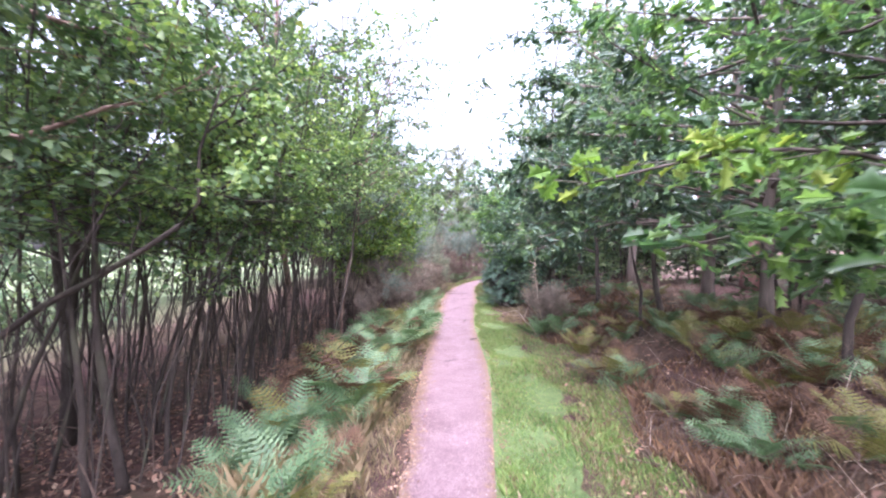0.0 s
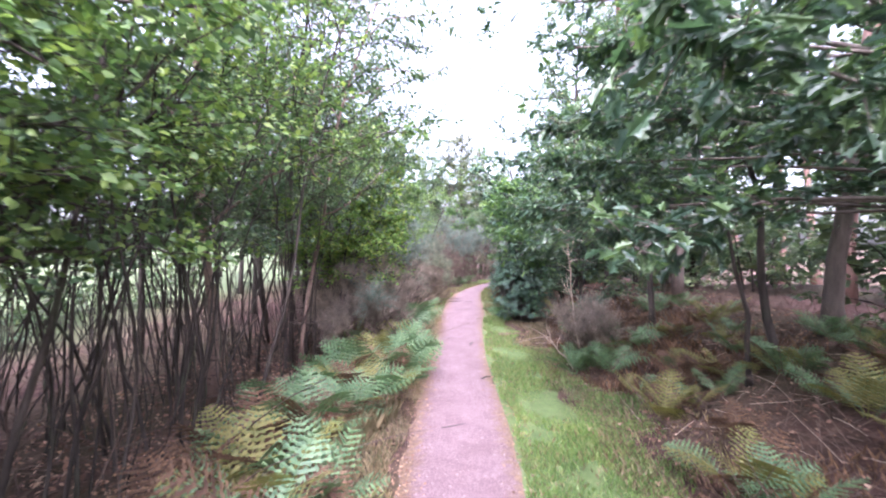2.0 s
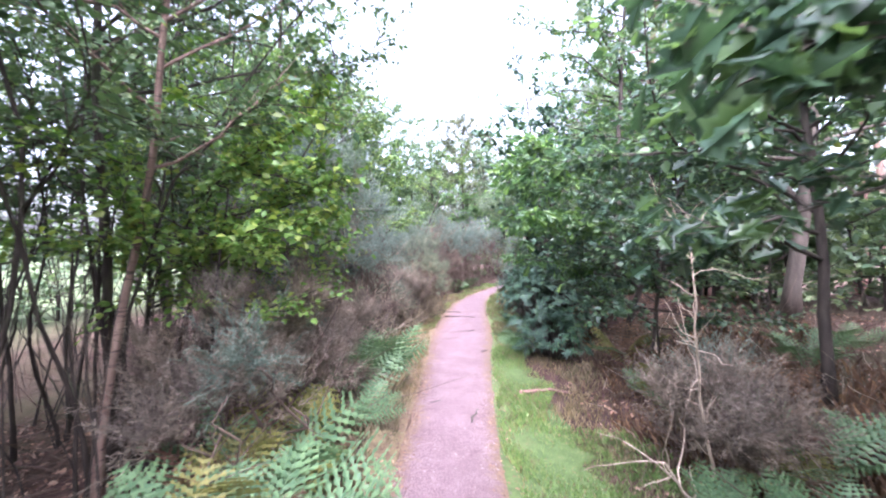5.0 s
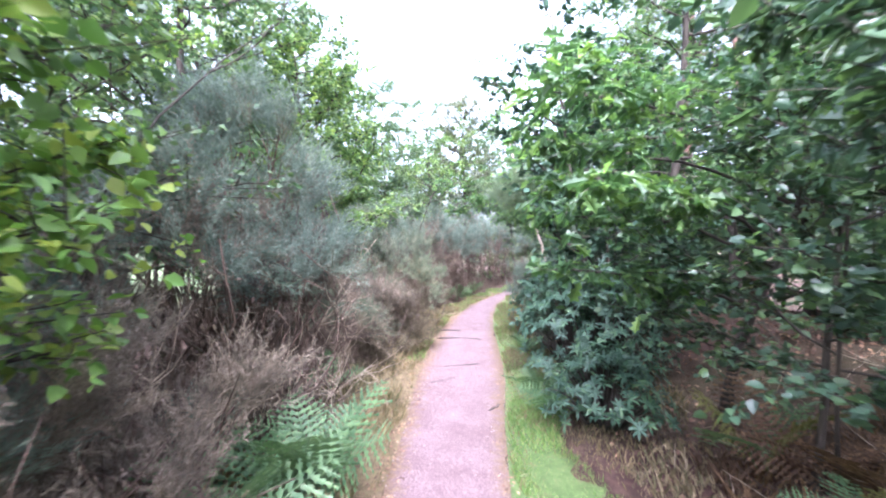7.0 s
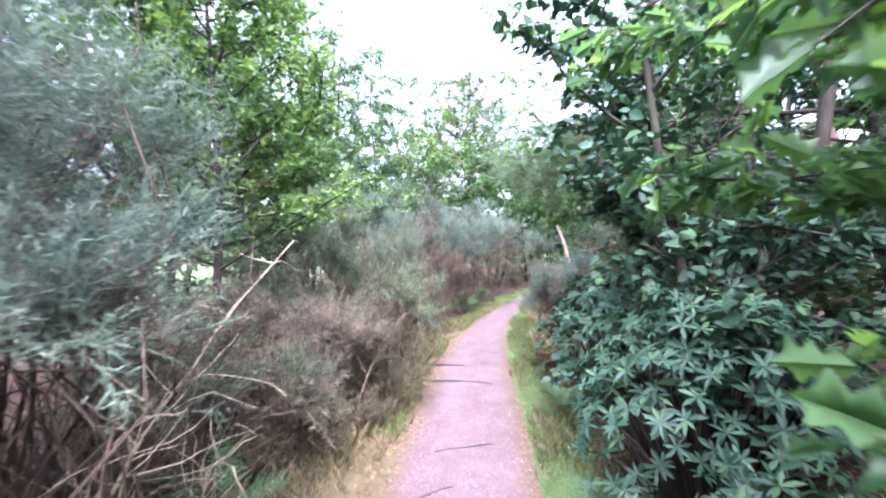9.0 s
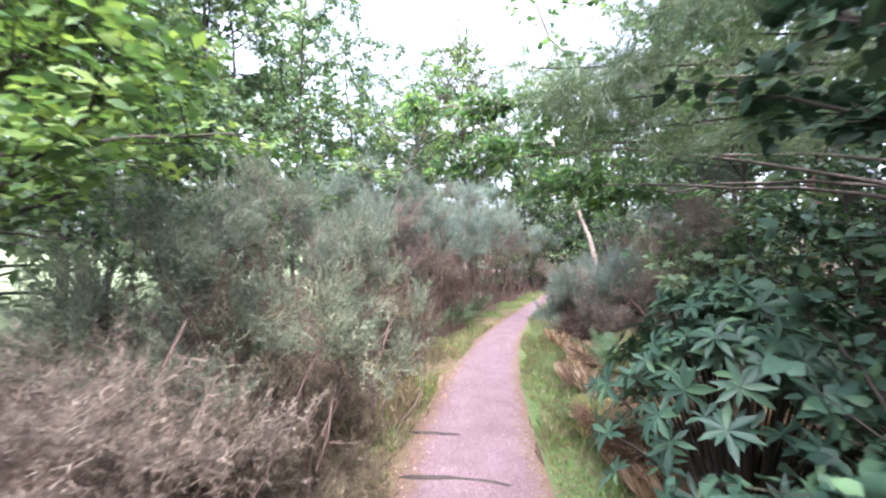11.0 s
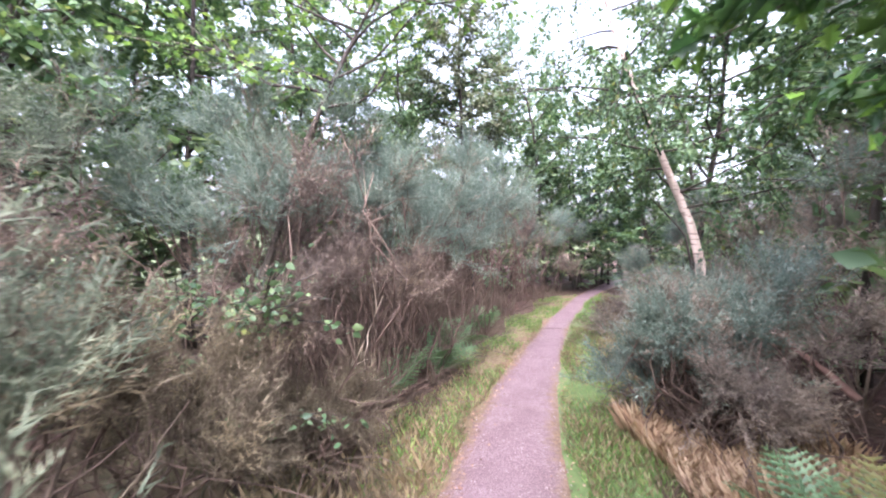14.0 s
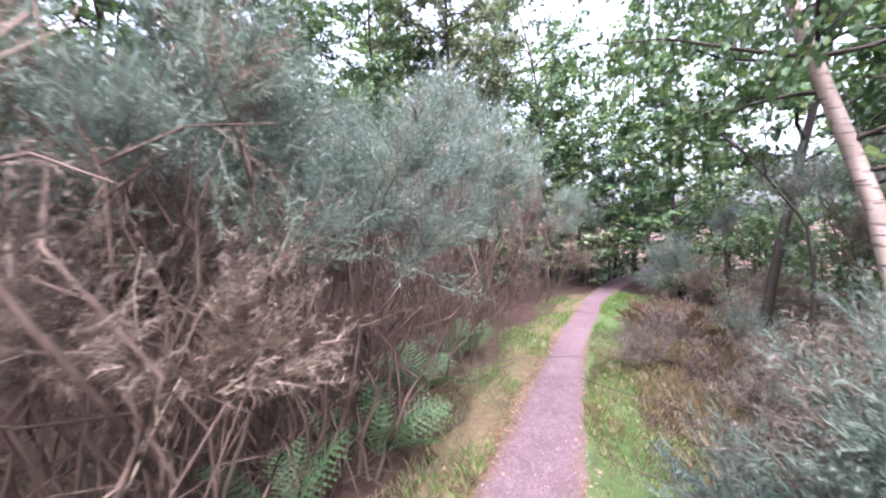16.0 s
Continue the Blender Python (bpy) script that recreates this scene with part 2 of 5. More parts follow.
# ---- mesh building ----
class Geo:
    """Triangles gathered piece by piece."""

    def __init__(self):
        self.v, self.f, self.n = [], [], 0

    def add(self, v, f):
        v = np.asarray(v, float).reshape(-1, 3)
        if len(v):
            self.v.append(v)
            self.f.append(np.asarray(f, int).reshape(-1, 3) + self.n)
            self.n += len(v)

    def scatter(self, tpl, pos, fwd, up, size):
        """Copies of a template (y ahead, z up) at the given places."""
        pos, fwd, up = np.asarray(pos), np.asarray(fwd), np.asarray(up)
        if not len(pos):
            return
        y = fwd / (np.linalg.norm(fwd, axis=1, keepdims=True) + 1e-9)
        x = np.cross(y, up)
        x /= np.linalg.norm(x, axis=1, keepdims=True) + 1e-9
        z = np.cross(x, y)
        tv, tf = tpl
        s = np.asarray(size).reshape(-1, 1, 1) * np.ones((len(pos), 1, 1))
        out = (tv[None, :, 0:1] * x[:, None] + tv[None, :, 1:2] * y[:, None] + tv[None, :, 2:3] * z[:, None]) * s + pos[:, None]
        fi = tf[None] + (np.arange(len(pos)) * len(tv))[:, None, None]
        self.add(out.reshape(-1, 3), fi.reshape(-1, 3))

    def tube(self, pts, radii, sides=6):
        pts = np.asarray(pts, float)
        n = len(pts)
        radii = np.ones(n) * radii
        d = np.gradient(pts, axis=0)
        d /= np.linalg.norm(d, axis=1, keepdims=True) + 1e-9
        ref = np.where(np.abs(d[:, 2:3]) > 0.9, [[1.0, 0, 0]], [[0, 0, 1.0]])
        u = np.cross(d, ref)
        u /= np.linalg.norm(u, axis=1, keepdims=True) + 1e-9
        w = np.cross(d, u)
        a = np.arange(sides) * 2 * math.pi / sides
        ring = u[:, None] * np.cos(a)[None, :, None] + w[:, None] * np.sin(a)[None, :, None]
        v = (pts[:, None] + ring * radii[:, None, None]).reshape(-1, 3)
        i, j = np.meshgrid(np.arange(n - 1), np.arange(sides), indexing="ij")
        k = (j + 1) % sides
        a0, a1, b0, b1 = i * sides + j, i * sides + k, (i + 1) * sides + j, (i + 1) * sides + k
        f = np.concatenate([np.stack([a0, a1, b1], -1).reshape(-1, 3), np.stack([a0, b1, b0], -1).reshape(-1, 3)])
        c = n * sides
        v = np.concatenate([v, [pts[0], pts[-1]]])
        j = np.arange(sides)
        k = (j + 1) % sides
        if radii.max() < 0.02:
            self.add(v[:-2], f)
            return
        caps = np.concatenate([np.stack([k, j, np.full(sides, c)], -1), np.stack([(n - 1) * sides + j, (n - 1) * sides + k, np.full(sides, c + 1)], -1)])
        self.add(v, np.concatenate([f, caps]))

    def mesh(self, name, mat, smooth=False):
        me = bpy.data.meshes.new(name)
        v = np.concatenate(self.v) if self.v else np.zeros((0, 3))
        f = np.concatenate(self.f) if self.f else np.zeros((0, 3), int)
        me.vertices.add(len(v))
        me.vertices.foreach_set("co", v.astype(np.float32).ravel())
        me.loops.add(len(f) * 3)
        me.loops.foreach_set("vertex_index", f.astype(np.int32).ravel())
        me.polygons.add(len(f))
        me.polygons.foreach_set("loop_start", np.arange(0, len(f) * 3, 3, dtype=np.int32))
        if smooth:
            me.polygons.foreach_set("use_smooth", np.ones(len(f), bool))
        me.materials.append(mat)
        me.update(calc_edges=True)
        return me


def part(name, geo, mat, parent, label="", smooth=False):
    me = geo.mesh(name, mat, smooth) if isinstance(geo, Geo) else geo
    ob = new(name, me)
    ob.parent = parent
    if label:
        tagged(ob, label)
    return ob


def thing(name, m, label, category, group=""):
    ob = new(name)
    ob.empty_display_size = 0.1
    ob.matrix_basis = m
    return tagged(ob, label, category, group)


def leaf_simple(width=0.6):
    w = width / 2
    return np.array([(0, 0, 0), (w, 0.42, 0.10), (0, 1, -0.03), (-w, 0.42, 0.10)], float), np.array([(0, 1, 2), (0, 2, 3)])


def leaf_ovate(width=0.75):
    w = width / 2
    v = [(0, 0, 0), (w, 0.3, 0.09), (w * 0.72, 0.7, 0.06), (0, 1.05, -0.08), (-w * 0.72, 0.7, 0.06), (-w, 0.3, 0.09)]
    return np.array(v, float), np.array([(0, 1, 2), (0, 2, 3), (0, 3, 4), (0, 4, 5)])


def leaf_long(width=0.3):
    w = width / 2
    v = [(0, 0, 0), (w * 0.7, 0.25, 0.03), (w, 0.6, 0.02), (0, 1, -0.14), (-w, 0.6, 0.02), (-w * 0.7, 0.25, 0.03), (0, 0.55, -0.03)]
    return np.array(v, float), np.array([(6, i, (i + 1) % 6) for i in range(6)])


def leaf_oak(width=0.62):
    """A lobed oak leaf: three rounded lobes a side and one at the tip, folded a little along the midrib."""
    half = [(0.04, 0.1), (0.24, 0.22), (0.12, 0.36), (0.40, 0.50), (0.20, 0.62), (0.42, 0.82), (0.14, 0.86)]
    k = width / 0.84
    v = [(0, 0, 0), (0, 0.34, -0.02), (0, 0.62, -0.03), (0, 1.0, -0.1)] + [(x * k, y, 0.22 * x) for x, y in half] + [(-x * k, y, 0.22 * x) for x, y in half]
    f = []
    for o in (4, 11):
        f += [(0, o, o + 1), (0, o + 1, o + 2), (0, o + 2, 1), (1, o + 2, o + 3), (1, o + 3, 2), (2, o + 3, o + 4), (2, o + 4, o + 5), (2, o + 5, o + 6), (2, o + 6, 3)]
    return np.array(v, float), np.array(f)


def shoot_spiny(seed=1, spines=11, spine=0.22, wide=0.022):
    """A spiny gorse shoot of unit length along y."""
    r = np.random.default_rng(seed)
    v, f = [], []
    v += [(-0.011, 0, 0), (0.011, 0, 0), (0, 1, 0)]
    f += [(0, 1, 2)]
    for i in range(spines):
        y, a = 0.06 + 0.9 * i / spines, i * 2.4
        s = spine * (1.15 - 0.5 * y) * r.uniform(0.7, 1.3)
        dx, dz = math.cos(a), math.sin(a)
        b = len(v)
        v += [(-dz * wide, y, dx * wide), (dz * wide, y, -dx * wide), (dx * s, y + s * 0.75, dz * s)]
        f += [(b, b + 1, b + 2)]
    return np.array(v, float), np.array(f)


def plume_spiny(seed, shoots=8, spines=5):
    """A feathery gorse branchlet of unit length along y: a thin axis set round with short spiny shoots."""
    r = np.random.default_rng(seed)
    v, f = [], []

    def blade(p, d, ln, wide):
        side = np.cross(d, r.normal(0, 1, 3))
        side *= wide / (np.linalg.norm(side) + 1e-9)
        b = len(v)
        v.extend([p - side, p + side, p + d * ln])
        f.append((b, b + 1, b + 2))

    ahead = np.array([0.0, 1.0, 0.0])
    for i in range(shoots + 1):
        y = 0.12 + 0.78 * i / shoots
        a = i * 2.4 + r.normal(0, 0.3)
        d = np.array([math.cos(a) * 0.75, r.uniform(0.6, 1.1), math.sin(a) * 0.75]) if i < shoots else ahead
        d = d / np.linalg.norm(d)
        p = np.array([0.03 * math.sin(4 * y + seed), y, 0.03 * math.cos(5 * y)])
        ln = (0.42 - 0.2 * y) * r.uniform(0.7, 1.25)
        blade(p, d, ln, 0.012)
        for j in range(spines):
            q = (j + 0.4) / spines
            w = np.cross(d, r.normal(0, 1, 3))
            w = d * 0.7 + w / (np.linalg.norm(w) + 1e-9)
            blade(p + d * ln * q, w / np.linalg.norm(w), 0.13 * (1.2 - 0.6 * q) * r.uniform(0.7, 1.2), 0.0105)
    blade(np.zeros(3), ahead, 1.0, 0.011)
    return np.array(v, float), np.array(f)


def frond_geo(seed, pairs=12, droop=0.55):
    """A bracken frond of unit length along y, arching over, with toothed pinnae."""
    r = np.random.default_rng(seed)
    g = Geo()
    s = np.linspace(0, 1, pairs + 8)
    line = np.stack([0.03 * np.sin(s * 3 + seed), s * (1 - 0.12 * droop), 0.55 * droop * (s - 1.35 * s * s)], 1)
    g.tube(line, 0.009 * (1 - 0.8 * s) + 0.0015, 3)
    for i in range(pairs):
        t = 0.2 + 0.78 * i / (pairs - 1)
        p = np.array([np.interp(t, s, line[:, k]) for k in range(3)])
        ln = 0.30 * (math.sin(math.pi * min(1, (1.02 - t) / 0.98)) ** 0.7) * r.uniform(0.88, 1.12)
        for side in (1, -1):
            d = np.array([side * 0.92, 0.38, -0.16 + r.normal(0, 0.08)])
            d /= np.linalg.norm(d)
            across = np.cross(d, (0, 0, 1.0))
            across /= np.linalg.norm(across)
            teeth = 4
            body = 0.016 * (1 if ln > 0.1 else 0.6)
            tip = p + d * ln * 1.02 + np.array([0, 0, -0.10 * ln])
            g.add([p + across * body, p - across * body, tip], [(0, 1, 2)])
            for j in range(teeth):
                q = (j + 0.15) / teeth
                w = 0.034 * (1 - q) ** 0.6 * (1 if ln > 0.1 else 0.6)
                b = p + d * ln * q + np.array([0, 0, -0.10 * q * q * ln])
                step = d * ln / teeth
                for e in (1, -1):
                    g.add([b, b + step * 1.0, b + step * 0.9 + across * e * w + (0, 0, -0.006)], [(0, 1, 2)])
    return g


LEAF, OVATE, LONG, OAK = leaf_simple(), leaf_ovate(), leaf_long(0.27), leaf_oak()
NEEDLES, FAR_NEEDLES = shoot_spiny(5, 22, 0.5, 0.011), shoot_spiny(5, 12, 0.42, 0.02)
PLUMES = [plume_spiny(i) for i in (1, 2, 3)]

# ---- the plan: edges of the path, camera clearance, lie of the land ----
PATH_Y = [-60, -6, 0, 2.9, 5, 6.3, 7.6, 9, 10.5, 12, 13.2, 14.5, 16.4, 17.8, 19.2, 20.5, 22, 23.6, 26.1, 27.9, 30, 34]
PATH_L = [-2, -0.37, -0.33, -0.33, -0.35, -0.32, -0.25, -0.2, -0.15, -0.1, -0.11, -0.04, 0.13, 0.37, 0.72, 1.1, 1.66, 2.3, 3.4, 4.3, 5.7, 9]
PATH_R = [-1.3, 0.33, 0.35, 0.39, 0.59, 0.66, 0.66, 0.68, 0.77, 0.9, 1.06, 1.14, 1.23, 1.34, 1.54, 1.82, 2.26, 2.8, 3.9, 4.9, 6.4, 10]


def left_edge(y):
    return np.interp(y, PATH_Y, PATH_L)


def right_edge(y):
    return np.interp(y, PATH_Y, PATH_R)


def ease(x):
    x = np.clip(x, 0, 1)
    return x * x * (3 - 2 * x)


def land(x, y):
    x, y = np.asarray(x, float), np.asarray(y, float)
    d = np.maximum(x - right_edge(y), left_edge(y) - x)
    off = ease((d - 0.1) / 1.2)
    z = off * (0.05 * np.sin(x * 2.1 + y * 0.7) * np.sin(y * 1.7 - x) + 0.03 * np.sin(5.1 * x) * np.sin(4.3 * y + 1))
    z += 0.58 * ease((x - right_edge(y) - 0.9) / 2.6) * ease((y - 1) / 4) * ease((18 - y) / 3)
    z -= 0.22 * ease((left_edge(y) - x - 1.2) / 3.0) * ease((14 - y) / 3)
    return z


def on_land(x, y, dz=0.0):
    return (x, y, float(land(x, y)) + dz)


def free(p, half=0.42, low=0.35, high=2.25):
    """Which of the places lie clear of the walked line."""
    y = p[:, 1]
    mid = (left_edge(y) + right_edge(y)) / 2
    return ~((np.abs(p[:, 0] - mid) < half) & (p[:, 2] > low) & (p[:, 2] < high) & (y < 24))


def line(rng, start, way, length, n=7, rise=0.0, wobble=0.12):
    """A wandering branch line."""
    way = np.array(way, float)
    way /= np.linalg.norm(way)
    p, pts = np.array(start, float), [np.array(start, float)]
    for _ in range(n - 1):
        way = way + rng.normal(0, wobble, 3) + (0, 0, rise)
        way /= np.linalg.norm(way)
        p = p + way * length / (n - 1)
        pts.append(p)
    return np.array(pts)


def along(pts, t):
    s = np.linspace(0, 1, len(pts))
    return np.stack([np.interp(t, s, pts[:, k]) for k in range(3)], -1)


def leaf_spray(rng, crown, twigs, tpl, size, per, flat=0.6, droop=0.25):
    """Leaves set along both sides of the twigs."""
    tw = np.array(twigs)
    if not len(tw):
        return
    n = len(tw)
    t = rng.uniform(0.1, 1.05, (n, per, 1))
    a, b = tw[:, None, 0], tw[:, None, 1]
    pos = a + (b - a) * t + rng.normal(0, 0.03, (n, per, 3))
    d = (b - a) / (np.linalg.norm(b - a, axis=-1, keepdims=True) + 1e-9)
    side = np.cross(d, (0, 0, 1.0)) * rng.choice([-1, 1], (n, per, 1))
    fwd = d * rng.uniform(0.1, 0.9, (n, per, 1)) + side + rng.normal(0, 0.35, (n, per, 3)) + (0, 0, -droop)
    up = rng.normal(0, flat, (n, per, 3)) + (0, 0, 1.0)
    return pos.reshape(-1, 3), fwd.reshape(-1, 3), up.reshape(-1, 3), size * rng.uniform(0.6, 1.25, n * per)


def tree(name, at, seed, height, r, crown_z, spread, limbs, twigs, per, leaf, size, leaf_mat, bark, label, category="tree", group="",
         stems=1, lean=(0, 0), twig_len=0.6, clear=True, rise=0.03, flat=0.6, droop=0.25, top=0.35, toward=None, sides=7, fine=True, crook=0.055, boughs=(), bough_twigs=36, young=None, bough_leaf=None):
    """A tree: trunk or stems, branches and a crown of single leaves. toward: a heading in which its limbs reach furthest.
    boughs: where its lowest long boughs end; young: the leaf material of the first bough, where it differs."""
    rng = np.random.default_rng(seed)
    base = np.array(on_land(*at), float)
    ob = thing(name, Matrix.Translation(base), label, category, group)
    branches, twigwork, crown, tw = Geo(), Geo(), Geo(), []
    for s in range(stems):
        a = rng.uniform(0, 6.28)
        off = np.array([math.cos(a), math.sin(a), 0]) * (0.0 if stems == 1 else rng.uniform(0.05, 0.55))
        h = height * (1 if s == 0 else rng.uniform(0.55, 1.0))
        way = np.array([lean[0], lean[1], 1.0]) + (off * 0.3 if stems > 1 else 0)
        trunk = line(rng, off + (0, 0, -0.08), way, h, 14, 0.015, crook)
        rad = r * (1 if s == 0 else rng.uniform(0.55, 0.9)) * (1 - 0.82 * np.linspace(0, 1, 14) ** 0.9)
        rad[0] *= 1.35
        g = Geo()
        g.tube(trunk, rad, sides)
        part("trunk" if stems == 1 else "stem", g, bark, ob, smooth=True)
        for i in range(max(2, limbs // stems)):
            f = crown_z / h + (1 - crown_z / h) * (i + rng.uniform(0, 0.8)) / max(2, limbs // stems)
            if f > 0.98:
                continue
            p = along(trunk, f)
            az = i * 2.4 + s * 1.3 + rng.normal(0, 0.4)
            reach = spread * (1 - (1 - top) * ((f * h - crown_z) / max(0.1, h - crown_z)) ** 1.5) * rng.uniform(0.7, 1.15)
            if toward is not None:
                reach *= 0.55 + 0.65 * max(0, math.cos(az - toward))
            lb = line(rng, p, (math.cos(az), math.sin(az), rng.uniform(0.0, 0.75)), reach, 8, rise, 0.2)
            lb[:, 2] = np.maximum(lb[:, 2], p[2] - 0.1 + 0.06 * rng.uniform(0, 1, 8))
            if clear:
                ok = free(lb + base, 0.9, 0.3, 2.6)
                if not ok.all():
                    cut = int(np.argmin(ok))
                    if cut < 3:
                        continue
                    lb = along(lb, np.linspace(0, (cut - 1) / 7, 8))
            rr = min(rad[int(f * 13)] * 0.5, r * 0.3)
            if fine:
                branches = Geo()
            branches.tube(lb, rr * (1 - 0.85 * np.linspace(0, 1, 8)) + 0.003, 5 if fine else 3)
            k = max(3, int(twigs * reach / spread))
            for j in range(k):
                t = 0.18 + 0.82 * (j + rng.uniform(0, 1)) / k
                q = along(lb, t)
                d = along(lb, min(1, t + 0.1)) - along(lb, t - 0.1)
                d /= np.linalg.norm(d) + 1e-9
                w = d + rng.normal(0, 0.55, 3) * (1, 1, 0.55)
                w /= np.linalg.norm(w)
                e = q + w * twig_len * rng.uniform(0.5, 1.2)
                tw.append((q, e))
                if fine:
                    twigwork.tube(np.array([q, e]), np.array([0.005, 0.002]), 3)
            if fine:
                part("limb", branches, bark, ob)
    pos, fwd, up, sz = leaf_spray(rng, crown, tw, leaf, size, per, flat, droop)
    if clear:
        k = free(pos + base, 0.58)
        pos, fwd, up, sz = pos[k], fwd[k], up[k], sz[k]
    crown.scatter(leaf, pos, fwd, up, sz)
    fresh = Geo()
    for i, end in enumerate(boughs):
        e = np.array(end) - base
        q = along(trunk, np.clip((e[2] - rng.uniform(0.1, 0.5)) / trunk[-1, 2], 0.2, 0.85))
        t = np.linspace(0, 1, 10)[:, None]
        lb = q + (e - q) * t + np.array([0, 0, 0.14]) * np.sin(t * math.pi) + np.cumsum(rng.normal(0, 0.025, (10, 3)), 0) * np.sin(t * math.pi)
        g = Geo()
        g.tube(lb, min(0.35 * r, 0.018) * (1 - 0.85 * t[:, 0]) + 0.002, 5)
        part("bough", g, bark, ob)
        far, tw = min(1.0, 1.3 / np.linalg.norm(e - q)), []
        for j in range(bough_twigs):
            u = 1 - far * rng.uniform(0, 1) ** 1.3
            w = (e - q) / np.linalg.norm(e - q) + rng.normal(0, 0.75, 3) * (1, 1, 0.5)
            a = along(lb, u)
            b = a + w / np.linalg.norm(w) * twig_len * rng.uniform(0.3, 0.8)
            if not free(np.array([a, b]) + base, 0.36).all():
                continue
            tw.append((a, b))
            twigwork.tube(np.array([a, b]), np.array([0.004, 0.0015]), 3)
        if tw:
            p2, f2, u2, s2 = leaf_spray(rng, crown, tw, bough_leaf or leaf, size, max(7, int(per * 0.55)), 1.0, droop + 0.25)
            k = free(p2 + base, 0.4)
            (fresh if young and i == 0 else crown).scatter(bough_leaf or leaf, p2[k], f2[k], u2[k], s2[k])
    if fresh.n:
        part("young_leaves", fresh, young, ob, "yellow-green young leaves")
    if not fine:
        tagged(part("branchwork", branches, bark, ob), kind="stuff")
    else:
        tagged(part("twigwork", twigwork, bark, ob), kind="stuff")
    part("crown", crown, leaf_mat, ob)
    return ob


def gorse(at, seed, radius, height, label, dead=0.5, length=0.27, mats=(M_GORSE, M_GORSE_DEAD), bare=0.45, thick=1.0, clear=True, category="shrub", group="gorse along the path"):
    """A gorse bush: bare crooked stems below, then rounded tufts of feathery branchlets, brown and dead low down, blue-green on top."""
    rng = np.random.default_rng(seed)
    base = np.array(on_land(*at), float)
    ob = thing("gorse_bush", Matrix.Translation(base), label, category, group)
    live, brown = Geo(), Geo()
    lobes = int((5 + 4.6 * radius * height) * thick)
    spots = {True: ([], [], []), False: ([], [], [])}
    for i in range(lobes):
        a = i * 2.4 + rng.normal(0, 0.3)
        q = ((i + 0.5) / lobes) ** 0.5
        z = height * (bare + (1 - bare) * rng.uniform(0.0, 1.0) ** 0.7) * (1 - 0.28 * q ** 2) - 0.12
        mid = np.array([math.cos(a) * q * radius, math.sin(a) * q * radius, max(z, 0.12)])
        for _ in range(1 + int(height > 1.0)):
            foot = mid * (0.55, 0.55, 0) + rng.normal(0, 0.1, 3) * (1, 1, 0)
            t = np.linspace(0, 1, 8)[:, None]
            pts = foot + (mid - foot) * t + np.cumsum(rng.normal(0, 0.05 * min(height, 2.2), (8, 3)) * (1, 1, 0.3), 0) * np.sin(t * 2.6)
            pts[0, 2] = -0.05
            wood = Geo()
            wood.tube(pts, 0.0125 * (1 - 0.75 * t[:, 0]) * rng.uniform(0.5, 1.2) + 0.003, 4)
            for _ in range(4):
                p = along(pts, rng.uniform(0.3, 0.95))
                e = p + rng.normal(0, 0.22, 3) + (0, 0, 0.14)
                wood.tube(np.array([p, (p + e) / 2 + rng.normal(0, 0.03, 3), e]), np.array([0.006, 0.004, 0.002]), 3)
            part("stem", wood, M_TWIG, ob)
        high = mid[2] / height
        gone = rng.uniform(0, 1) < np.clip(dead + 1.7 * (0.56 - high) - 0.2 * q, 0.02, 0.98)
        out = np.array([mid[0] / radius, mid[1] / radius, 0.9 + 0.5 * high])
        twigs = int(rng.integers(10, 19))
        for b in range(twigs):
            w = out / np.linalg.norm(out) + rng.normal(0, 0.6, 3) + (0, 0, 0.1)
            w /= np.linalg.norm(w)
            ln = rng.uniform(0.14, 0.36) * (0.65 + 0.16 * height)
            for k in range(4):
                u = (k + rng.uniform(0.1, 0.9)) / 4
                # the inner, shaded half of a tuft dies first
                d = bool(gone or (u < 0.45 and rng.uniform(0, 1) < 0.12 + 0.45 * dead))
                g = spots[d]
                g[0].append(mid + w * ln * u + rng.normal(0, 0.02, 3))
                g[1].append(w + rng.normal(0, 0.3, 3) + (0, 0, 0.22))
                g[2].append(length * rng.uniform(0.7, 1.3))
    for d, geo in ((False, live), (True, brown)):
        pos, fwd, size = (np.array(v) for v in spots[d])
        if not len(pos):
            continue
        pos[:, 2] = np.maximum(pos[:, 2], 0.06)
        keep = free(pos + base, 0.52, 0.3, 3.0) if clear else np.ones(len(pos), bool)
        which = rng.integers(0, 3, len(pos))
        for i, plume in enumerate(PLUMES):
            m = keep & (which == i)
            geo.scatter(plume, pos[m], fwd[m], rng.normal(0, 1, (int(m.sum()), 3)), size[m])
    if live.n:
        tagged(part("foliage", live, mats[0], ob, "spiny blue-green shoots"), kind="stuff")
    if brown.n:
        tagged(part("dead_foliage", brown, mats[1], ob, "dead brown spiny shoots"), kind="stuff")
    return ob


FRONDS = [frond_geo(i, 12, d) for i, d in enumerate((0.35, 0.6, 0.9, 0.5))]
FROND_MESH = {(m.name, i): g.mesh("frond", m) for m in (M_FERN, M_FERN_YELLOW, M_FERN_BROWN) for i, g in enumerate(FRONDS)}


